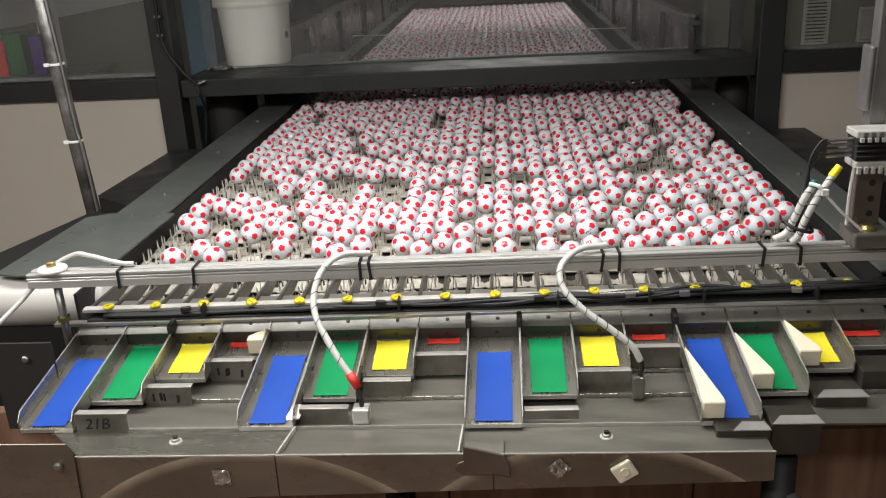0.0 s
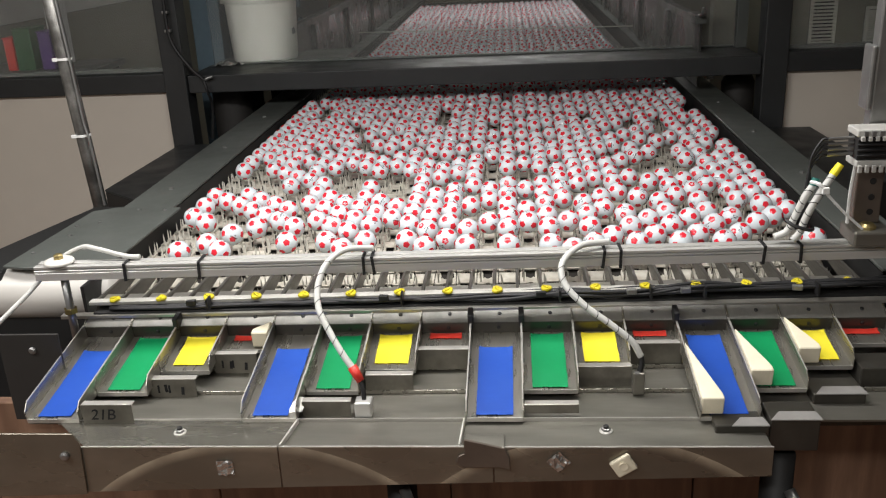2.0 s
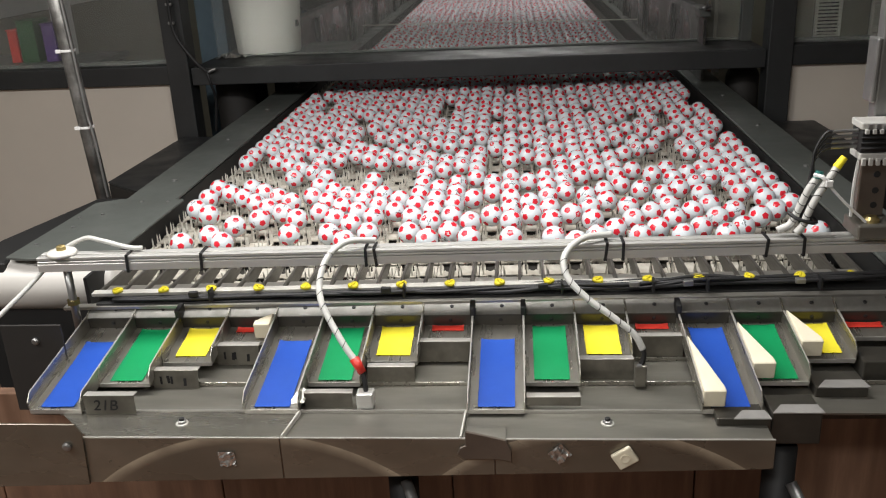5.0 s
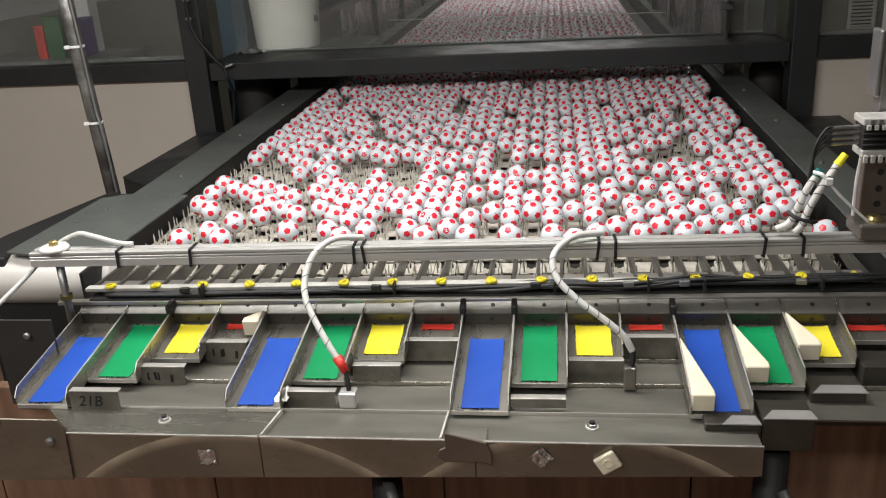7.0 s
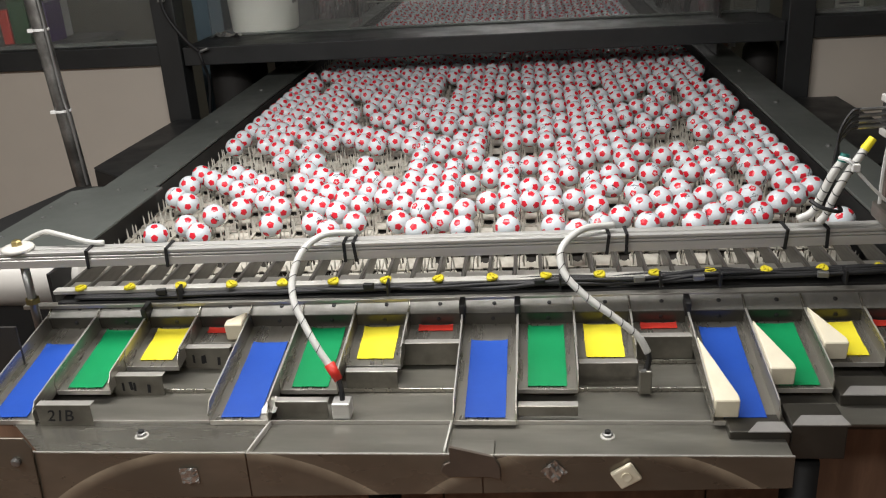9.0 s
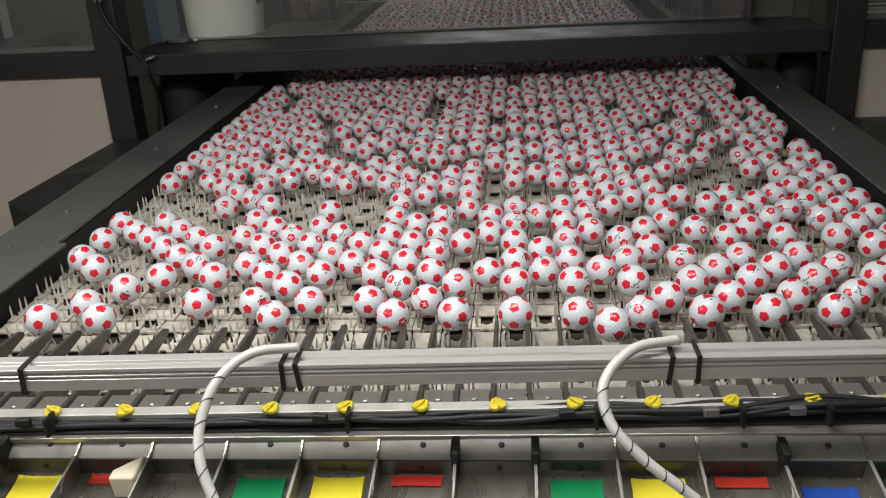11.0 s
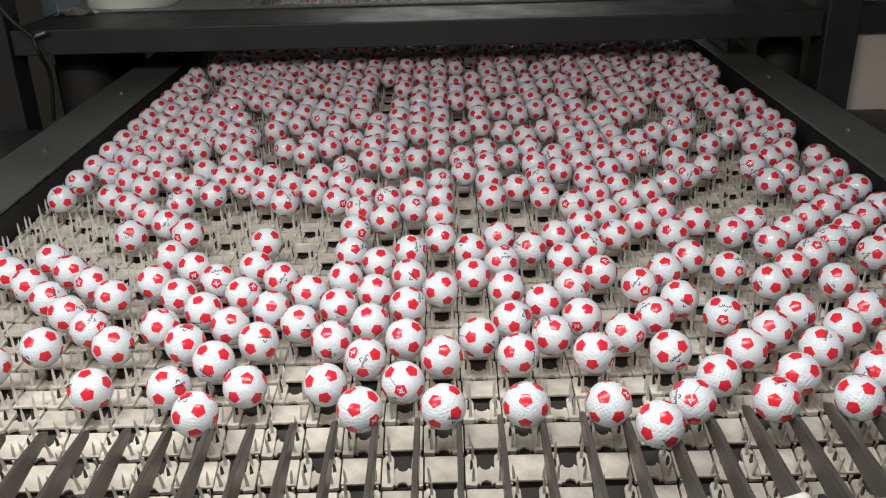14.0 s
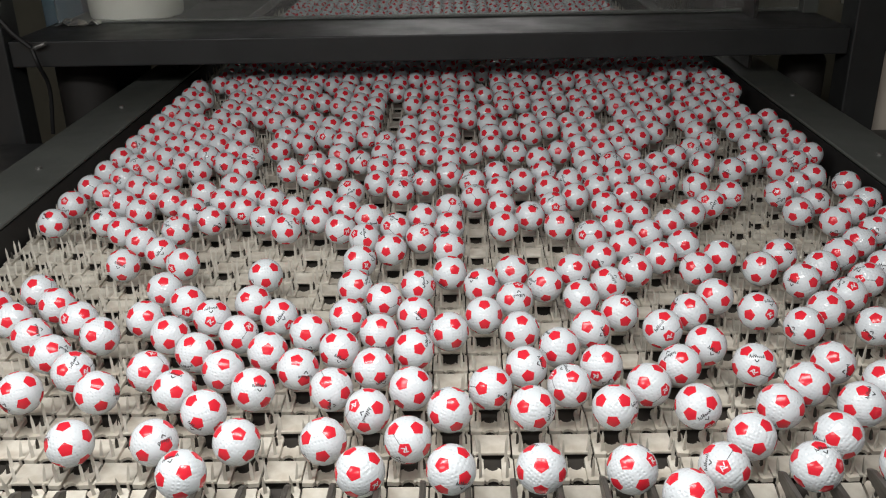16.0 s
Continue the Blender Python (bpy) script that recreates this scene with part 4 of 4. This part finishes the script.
part("pad", boxed(-0.0145, 0.0145, -0.013, 0.013, 0, 0.007, 0.0025), M_FOAM, plug, m=Matrix.Translation((0.152, 0.9984, 0.842)) @ Matrix.Rotation(radians(90), 4, "X") @ Matrix.Rotation(radians(33), 4, "Z"))
part("boss", lathe([(0.006, 0.007), (0.006, 0.009), (0.003, 0.0085)], 14, Matrix.Translation((0.152, 0.9984, 0.843)) @ Matrix.Rotation(radians(90), 4, "X")), M_FOAM, plug)

COLOURS = (("blue", M_BLUE, 1.068, 1.232), ("green", M_GREEN, 1.129, 1.266), ("yellow", M_YELLOW, 1.181, 1.268), ("red", M_RED, 1.236, 1.271))
ink = random.Random(3)
for k in range(16):
    nm, mat, y0, y1 = COLOURS[k % 4]
    if k == 12:
        y1 = 1.258
    tray = thing("sorting_tray", f"folded steel sorting tray with a {nm} vinyl strip", "tray", "sorting trays")
    cx = TRAY_X + k * TRAY_PITCH
    m = Matrix.Translation((cx, 1.275, tray_floor(1.275))) @ Matrix.Rotation(math.atan(PITCHED), 4, "X")
    ln = (1.275 - y0) * HYP + 0.003
    part("tray_floor", boxed(-0.039, 0.039, -ln, 0, -0.0035, -0.001, 0.0004), M_STEEL_Y, tray, m=m)
    for s in (-1, 1):
        h = 0.023
        out = [(0, -0.0035), (-ln, -0.0035), (-ln, h * 0.55), (-ln + 0.012, h), (-0.002, h), (0.024, 0.030), (0.004, 0.003)]
        w = prism(out, -0.0008, 0.0008, 0.0002)
        bmesh.ops.transform(w, matrix=Matrix(((0, 0, 1, s * 0.0397), (1, 0, 0, 0), (0, 1, 0, 0), (0, 0, 0, 1))), verts=w.verts[:])
        bmesh.ops.recalc_face_normals(w, faces=w.faces[:])
        part("side_wall", w, M_STEEL_Y, tray, m=m)
        part("wall_edge", boxed(s * 0.0397 - 0.0009, s * 0.0397 + 0.0009, -ln + 0.012, -0.002, h - 0.0004, h + 0.0006), M_EDGE, tray, "bright sheared edge", m=m)
    part("end_lip", boxed(-0.039, 0.039, -ln - 0.0012, -ln, -0.006, 0.0008), M_EDGE, tray, m=m)
    s0, s1 = (1.275 - y1) * HYP, (1.275 - y0 - {"red": 0.022, "yellow": 0.012}.get(nm, 0.003)) * HYP
    hw = 0.0256 + ink.uniform(-0.001, 0.001)
    strip = bmesh.new()
    bmesh.ops.create_grid(strip, x_segments=6, y_segments=10, size=0.5)
    for v in strip.verts:
        u, w = v.co.x * 2, v.co.y + 0.5
        curl = 0.004 * max(0, abs(u) - 0.6) * max(0, w - 0.85) * 8
        v.co = Vector((u * hw + ink.uniform(-0.0003, 0.0003), -s1 + (s1 - s0) * w + ink.uniform(-0.0004, 0.0004), 0.0004 + curl))
    bmesh.ops.solidify(strip, geom=strip.faces[:], thickness=0.0006)
    part("colour_strip", strip, mat, tray, f"{nm} vinyl strip", m=m @ Matrix.Translation((0, 0, 0.0006)))
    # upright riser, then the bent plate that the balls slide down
    # the riser's dark colour holds the reflection of the dark tray
    part("riser", boxed(-0.039, 0.039, -0.0005, 0.001, -0.001, 0.0185, 0.0003), M_RISER, tray, "steel riser, coloured dark for the tray it mirrors", m=m)
    back = m @ Matrix.Translation((0, 0.0012, 0.0187)) @ Matrix.Rotation(0.40, 4, "X")
    part("back_plate", boxed(-0.039, 0.039, 0, 0.027, -0.0015, 0, 0.0003), M_BACK, tray, "dull zinc back plate", m=back)
    for rm in (m @ Matrix.Translation((0.004, -0.0006, 0.0095)) @ Matrix.Rotation(radians(90), 4, "X"), back @ Matrix.Translation((0.006, 0.016, 0))):
        part("rivet", lathe([(0.0032, -0.001), (0.0032, 0.0010), (0.002, 0.0018)], 10, rm), M_BLACK, tray, "dark rivet")
    if k in (1, 7, 8, 11):
        part("clip", boxed(-0.0042, 0.0042, -0.014, 0.012, 0.016, 0.038, 0.0015), M_BLACK, tray, "black plastic clip", m=m @ Matrix.Translation((0.0402, 0.004, 0)))

# cream foam wedges lying in some trays
for k, y_top, y_bot, w, side in ((12, 1.202, 1.069, 0.030, -1), (13, 1.237, 1.131, 0.031, -1), (14, 1.268, 1.183, 0.031, -1), (3, 1.272, 1.238, 0.026, 1)):
    cx = TRAY_X + k * TRAY_PITCH
    f = thing("foam_wedge", "cream foam wedge lying against a tray wall", "wedge", "foam wedges")
    m = Matrix.Translation((cx, 1.275, tray_floor(1.275))) @ Matrix.Rotation(math.atan(PITCHED), 4, "X")
    a, b = -(1.275 - y_top) * HYP, -(1.275 - y_bot) * HYP
    e = side * 0.0386
    part("foam", prism([(e, a), (e, b), (e - side * w, b), (e - side * w, b + 0.012)], 0.0015, 0.029, 0.0014), M_FOAM, f, m=m)

# end flaps between the stepped trays
FLAPS = ((-0.615, -0.539, 1.064, 0.8665, 0.897, "21B"), (-0.525, -0.455, 1.109, 0.882, 0.914, "bars"), (-0.438, -0.372, 1.153, 0.900, 0.932, "bars"),
         (-0.294, -0.224, 1.083, 0.8645, 0.890, ""), (-0.205, -0.135, 1.121, 0.885, 0.912, ""), (-0.130, -0.053, 1.158, 0.901, 0.934, ""),
         (0.024, 0.100, 1.088, 0.866, 0.880, ""), (0.104, 0.180, 1.128, 0.886, 0.919, ""), (0.178, 0.256, 1.163, 0.903, 0.938, ""), )


def writing(text, size, parent, m):
    """Flat handwriting-sized letters as a mesh."""
    cu = bpy.data.curves.new("ink", "FONT")
    cu.body, cu.size, cu.extrude, cu.shear = text, size, 0.0002, 0.2
    cu.offset = 0.0001
    tmp = bpy.data.objects.new("ink", cu)
    me = bpy.data.meshes.new_from_object(tmp)
    bpy.data.objects.remove(tmp)
    me.materials.append(M_INK)
    ob = new("writing", me)
    ob.parent, ob.matrix_basis = parent, m
    return ob


for x0, x1, y, z0, z1, text in FLAPS:
    if text != "21B":
        # stands on the under sheet, its rim a little over the tray floor behind it
        s = (1.497 - 0.010 - tray_floor(0.05)) / ((1.497 - z1) + PITCHED * (y - 0.05))
        x0, x1, y, z1, z0 = 0.08 + s * (x0 - 0.08), 0.08 + s * (x1 - 0.08), 0.05 + s * (y - 0.05), 1.497 - s * (1.497 - z1), 1.497 - s * (1.497 - z1) - s * (z1 - z0)
    f = thing("end_flap", "folded steel flap closing a stepped tray" + (", with black handwriting" if text else ""), "flap", "end flaps")
    part("plate", boxed(x0, x1, y - 0.0012, y, z0, z1, 0.0005), M_FLAP, f)
    part("fold", boxed(x0, x1, y, y + 0.012, z1 - 0.0012, z1, 0.0004), M_EDGE, f)
    part("cheek", boxed(x0, x0 + 0.0012, y, y + 0.018, z0, z1 - 0.0012, 0.0004), M_STEEL, f)
    face = Matrix.Translation((x0 + 0.012, y - 0.0016, z0 + 0.007)) @ Matrix.Rotation(radians(90), 4, "X")
    if text == "21B":
        writing("21B", 0.024, f, face)
    elif text:
        for j in range(4):
            part("ink_bar", boxed(0.012 * j, 0.012 * j + 0.0045, 0.003, 0.016, 0, 0.0003), M_INK, f, "unreadable pen marks", m=face @ Matrix.Rotation(ink.uniform(-0.2, 0.2), 4, "Z") if j % 2 else face @ Matrix.Scale(0.7, 4, (1, 0, 0)))
writing("S", 0.03, sign, Matrix.Translation((-1.994, 3.7965, 1.28)) @ Matrix.Rotation(radians(90), 4, "X")).data.materials[0] = M_WHITE
b2 = thing("hook_scrap", "small torn steel scrap on a tray wall", "scrap")
part("scrap", prism([(-0.018, 0), (0.004, 0.002), (0.010, 0.022), (-0.004, 0.030)], 0, 0.0015), M_ALU, b2, m=Matrix.Translation((-0.300, 1.080, 0.8725)) @ Matrix.Rotation(0.5, 4, "X"))

# ---- balls ----
F_CUT = 0.308


def ball_mesh(cuts):
    """A sphere whose twelve pentagons are faces of their own, so that the print has true edges."""
    bm = bmesh.new()
    bmesh.ops.create_icosphere(bm, subdivisions=1, radius=1)
    base = [v.co.normalized() for v in bm.verts]
    bm.clear()
    near = [[j for j in range(12) if j != i and base[i].dot(base[j]) > 0.3] for i in range(12)]
    vert = {(i, j): bm.verts.new(base[i].lerp(base[j], F_CUT)) for i in range(12) for j in near[i]}

    def fan(vs, mi):
        c = sum((v.co for v in vs), Vector()) / len(vs)
        n = c.normalized()
        a = n.orthogonal().normalized()
        b = n.cross(a)
        vs = sorted(vs, key=lambda v: math.atan2((v.co - c).dot(b), (v.co - c).dot(a)))
        cv = bm.verts.new(c)
        for p, q in zip(vs, vs[1:] + vs[:1]):
            bm.faces.new((cv, p, q)).material_index = mi

    for i in range(12):
        fan([vert[i, j] for j in near[i]], 1)
    for i in range(12):
        for j in near[i]:
            for k in near[i]:
                if i < j < k and k in near[j]:
                    fan([vert[p] for p in ((i, j), (j, i), (j, k), (k, j), (k, i), (i, k))], 0)
    if cuts:
        bmesh.ops.subdivide_edges(bm, edges=bm.edges[:], cuts=cuts, use_grid_fill=True)
    for v in bm.verts:
        v.co = v.co.normalized() * BALL_R
    return bm


def mark_mesh():
    """A small script-like row of strokes and a chevron, wrapped on the ball between the pentagons."""
    bm = bmesh.new()
    bmesh.ops.create_icosphere(bm, subdivisions=1, radius=1)
    faces = [f.calc_center_median().normalized() for f in bm.faces]
    bm.clear()
    n0 = faces[3]
    a = n0.orthogonal().normalized()
    b = n0.cross(a)

    def quad(x0, y0, x1, y1, w):
        d = Vector((x1 - x0, y1 - y0)).normalized()
        s = Vector((-d.y, d.x)) * w
        vs = []
        for x, y in ((x0 + s.x, y0 + s.y), (x0 - s.x, y0 - s.y), (x1 - s.x, y1 - s.y), (x1 + s.x, y1 + s.y)):
            vs.append(bm.verts.new((n0 + a * x + b * y).normalized() * (BALL_R + 0.00008)))
        f = bm.faces.new(vs)
        f.normal_update()
        if f.normal.dot(n0) < 0:
            f.normal_flip()

    for k in range(8):
        x = -0.33 + 0.088 * k
        h = 0.18 if k in (0, 2, 3, 7) else 0.10
        quad(x, 0.0, x + 0.03, h, 0.017)
        quad(x + 0.03, h, x + 0.075, 0.01, 0.012)
    quad(-0.10, -0.08, 0.0, -0.21, 0.024)
    quad(0.0, -0.21, 0.10, -0.08, 0.024)
    return bm


def line_mesh():
    """A thin aiming line from one pentagon to the next, and a pale squiggle printed on the pentagon where it starts."""
    bm = bmesh.new()
    bmesh.ops.create_icosphere(bm, subdivisions=1, radius=1)
    bm.verts.ensure_lookup_table()
    a = bm.verts[0].co.normalized()
    b = max((v.co.normalized() for v in bm.verts if v.co.normalized().dot(a) < 0.9), key=lambda q: q.dot(a))
    bm.clear()
    b = (b - a * a.dot(b)).normalized()
    s = a.cross(b)

    def stroke(p0, p1, w, mi, n=6):
        d = (Vector(p1) - Vector(p0)).normalized()
        q = Vector((-d.y, d.x)) * w
        pairs = []
        for k in range(n + 1):
            p = Vector(p0).lerp(Vector(p1), k / n)
            pairs.append([bm.verts.new((a * math.cos((p + e).length) + (b * (p + e).x + s * (p + e).y) * (math.sin((p + e).length) / max((p + e).length, 1e-6))) * (BALL_R + 0.00009)) for e in (q, -q)])
        for (u0, u1), (v0, v1) in zip(pairs, pairs[1:]):
            f = bm.faces.new((u0, v0, v1, u1))
            f.material_index = mi
            f.normal_update()
            if f.normal.dot(f.calc_center_median()) < 0:
                f.normal_flip()

    stroke((0.30, 0.02), (0.86, 0.04), 0.014, 0, 8)
    for p0, p1 in (((-0.16, -0.10), (-0.04, 0.10)), ((-0.04, 0.10), (0.04, -0.06)), ((0.04, -0.06), (0.16, 0.08)), ((-0.10, -0.02), (0.10, -0.14))):
        stroke(p0, p1, 0.022, 1, 2)
    return bm


BALL = mesh_of("golf_ball", ball_mesh(2), [M_BALL, M_BALL_RED], True)
BALL_FAR = mesh_of("golf_ball_far", ball_mesh(1), [M_BALL, M_BALL_RED], True)
MARK = mesh_of("printed_mark", mark_mesh(), M_MARK)
MARK_AXIS = MARK.vertices[0].co.orthogonal().normalized()
LINE = mesh_of("aiming_line", line_mesh(), [M_MARK, M_BALL])
# which pockets of the belt hold a ball, row by row from its mouth
FILLED = """
..........o......
.oo..o.oooooooo.o
.o.ooooo...oooo..
..o..o.ooooooooo.
..ooooooooo.oooo.
.o.ooooo.oooooo.o
o.o.oooo.o.o...o.
..oooooooooo.oooo
ooooooooo.oooo.o.
.oo.oo.o.oo.o.ooo
oo.o..ooooo..ooo.
.....o..ooooooooo
..oo..o...oooooo.
...o...oo..oo..oo
..o...oo..oo...o.
..oo.oooooooo..oo
oo.ooooo.o.oo.oo.
..ooooo.oooo.o.oo
oooooo..o.oo.oo..
.oooo.oo.ooooo.oo
oo.o..ooooooo..o.
.oo..o.oooooo.oo.
ooooooo....ooooo.
.ooo.oooo.oooo.oo
oooo.ooooooo.o.o.
.oooo..ooo.oo.ooo
ooo.oooo...oo....
.oooooooooooooooo
ooo.oo.o.oooo..o.
.oo.oooooooo.oooo
oooooo.oo.oooooo.
.ooo..o.oo...ooo.
o.oo.o.ooooooooo.
.oooooooo.oooo.o.
o.oooo..oooooooo.
.oooooooooooooooo
o.oo.ooo.o..oooo.
..ooooo.o.ooooo.o
ooooo.oooooooo.o.
.oooooooo.o.oo.oo
""".split()

spin = random.Random(4)
spots = []
for r, line in enumerate(FILLED, -1):
    for k, ch in enumerate(line):
        if ch == "o":
            spots.append((r, (-18 if r % 2 == 0 else -17) + 2 * k))
for r in range(39, 138):
    for c in range(-16, 13 if r > 46 else 15):
        if (r + c) % 2 == 0 and spin.random() < 0.93:
            spots.append((r, c))
# the pins spread where the belt bends, so balls sink there; the fingers lift the last ones
LIFT = {1: 0.0355, 0: 0.0465, -1: 0.063}
rest = []
for n, (r, c) in enumerate(spots):
    m = along(ROW_Y + r * PITCH_Y, LIFT.get(r, BALL_Z - PLATE_Z))
    m = Matrix.Translation((col_x(c, r) + spin.uniform(-0.0012, 0.0012), 0, 0)) @ m @ Matrix.Translation((0, spin.uniform(-0.0014, 0.0014), 0)) @ Euler([spin.uniform(0, 6.28) for _ in range(3)]).to_matrix().to_4x4()
    if n < 300:
        ob = new("golf_ball", BALL)
        ob.matrix_basis = m
        tagged(ob, "white golf ball with red pentagons resting on belt pins", "golf ball", "balls on the belt")
        for half in (0, 1):
            mk = new("printed_mark", MARK)
            mk.parent, mk.matrix_basis = ob, Matrix.Rotation(math.pi * half, 4, MARK_AXIS)
        ln = new("aiming_line", LINE)
        ln.parent = ob
    else:
        rest.append(m)
tagged(stamped("golf_balls", BALL_FAR, [m for m in rest if m.translation.y < 3.3], [M_BALL, M_BALL_RED]), "white golf balls with red pentagons covering the belt", "golf balls")
tagged(stamped("tunnel_balls", mesh_of("golf_ball_tunnel", ball_mesh(0), [M_BALL, M_BALL_RED], True), [m for m in rest if m.translation.y >= 3.3], [M_BALL, M_BALL_RED]), "white golf balls with red pentagons inside the tunnel", "golf balls")

# ---- belt links, last ----


def pin(bm, x, y, h, r=0.0019, lean=(0, 0), mi=1):
    base = [bm.verts.new((x + r * math.cos(2.094 * k), y + r * math.sin(2.094 * k), -0.001)) for k in range(3)]
    mid = [bm.verts.new((x + lean[0] * 0.7 + 0.75 * r * math.cos(2.094 * k), y + lean[1] * 0.7 + 0.75 * r * math.sin(2.094 * k), h * 0.7)) for k in range(3)]
    tip = bm.verts.new((x + lean[0], y + lean[1], h))
    for k in range(3):
        j = (k + 1) % 3
        bm.faces.new((base[k], base[j], mid[j], mid[k])).material_index = mi
        bm.faces.new((mid[k], mid[j], tip)).material_index = mi


HX, HY = 0.0182, 0.0178


def plate_mesh():
    """A flat link with a shallow dished top and bent pins at its rear corners."""
    bm = boxed(-0.0187, 0.0187, -0.0122, 0.0178, -0.0035, 0.0, 0.0009)
    box(bm, -0.0172, -0.0150, -0.0176, -0.0158, -0.006, 0.002)
    box(bm, 0.0150, 0.0172, -0.0176, -0.0158, -0.006, 0.002)
    pin(bm, -0.0138, -0.0100, 0.018, lean=(-0.0015, 0.003))
    pin(bm, 0.0138, -0.0100, 0.018, lean=(0.0015, 0.003))
    return bm


def clip_mesh():
    """A pocket link: two eared straps joined by a waisted web, four pins."""
    bm = bmesh.new()
    for s in (-1, 1):
        out = [(s * 0.0194, -0.0170), (s * 0.0194, 0.0148), (s * 0.0160, 0.0185), (s * 0.0108, 0.0185), (s * 0.0086, 0.0150), (s * 0.0080, -0.0155), (s * 0.0095, -0.0178)]
        joined(bm, prism(out if s < 0 else out[::-1], -0.0035, 0.001))
    web = [(-0.0092, 0.0035)]
    web += [(0.0056 * math.cos(a), 0.0070 - 0.0046 * math.sin(a)) for a in [math.pi * (1 - q / 4) for q in range(5)]]
    web += [(0.0092, 0.0035), (0.0092, -0.0115)]
    web += [(0.0056 * math.cos(a), -0.0140 + 0.0050 * math.sin(a)) for a in [math.pi * q / 4 for q in range(5)]]
    web += [(-0.0092, -0.0115)]
    joined(bm, prism(web, -0.0060, -0.0028))
    for x in (-0.0125, 0.0125):
        for y in (-0.0120, 0.0120):
            pin(bm, x, y, 0.0255, 0.0021, lean=(0, 0.001 if y > 0 else -0.001))
    # one short dark spike in the middle of each strap
    for x in (-0.0125, 0.0125):
        pin(bm, x * 1.12, 0.0015, 0.0125, 0.0022, lean=(0, 0.002), mi=2)
    return bm


belt = thing("conveyor_belt", "ivory plastic pin belt carrying golf balls", "conveyor belt")
near_plate = mesh_of("link_plate", plate_mesh(), [M_LINK, M_PIN, M_FANG])
near_clip = mesh_of("link_clip", clip_mesh(), [M_LINK, M_PIN, M_FANG])
far_plates, far_clips = [], []
for r in range(-8, 75):
    for c in range(-18, 15):
        m = Matrix.Translation((col_x(c, r), 0, 0)) @ along(ROW_Y + r * PITCH_Y)
        pocket = (r + c) % 2 == 0
        if -6 <= r <= 11:
            ob = new("link_clip" if pocket else "link_plate", near_clip if pocket else near_plate)
            ob.parent, ob.matrix_basis = belt, m
        else:
            (far_clips if pocket else far_plates).append(m)
stamped("far_link_plate", near_plate, far_plates, [M_LINK_FAR, M_PIN, M_FANG], belt)
stamped("far_link_clip", near_clip, far_clips, [M_LINK_FAR, M_PIN, M_FANG], belt)
# dark sheets below the links, visible through the gaps between them
part("belt_underside", boxed(RAIL_L + 0.01, RAIL_R - 0.01, 1.58, 8.0, 0.888, 0.908), M_UNDER, belt, "dark underside")
part("dipping_underside", boxed(RAIL_L + 0.01, RAIL_R - 0.01, -0.075, 0.0, -0.02, -0.010), M_UNDER, belt, "dark underside", m=along(1.5749))
part("dipping_underside", boxed(RAIL_L + 0.01, RAIL_R - 0.01, -0.075, 0.0, -0.02, -0.010), M_UNDER, belt, "dark underside", m=along(1.4990))
nose = part("nose_roller", rod(bmesh.new(), (RAIL_L + 0.02, 1.44, 0.76), (RAIL_R - 0.02, 1.44, 0.76), 0.085, None, 28), M_BED, belt, "dark nose roller", smooth=True)
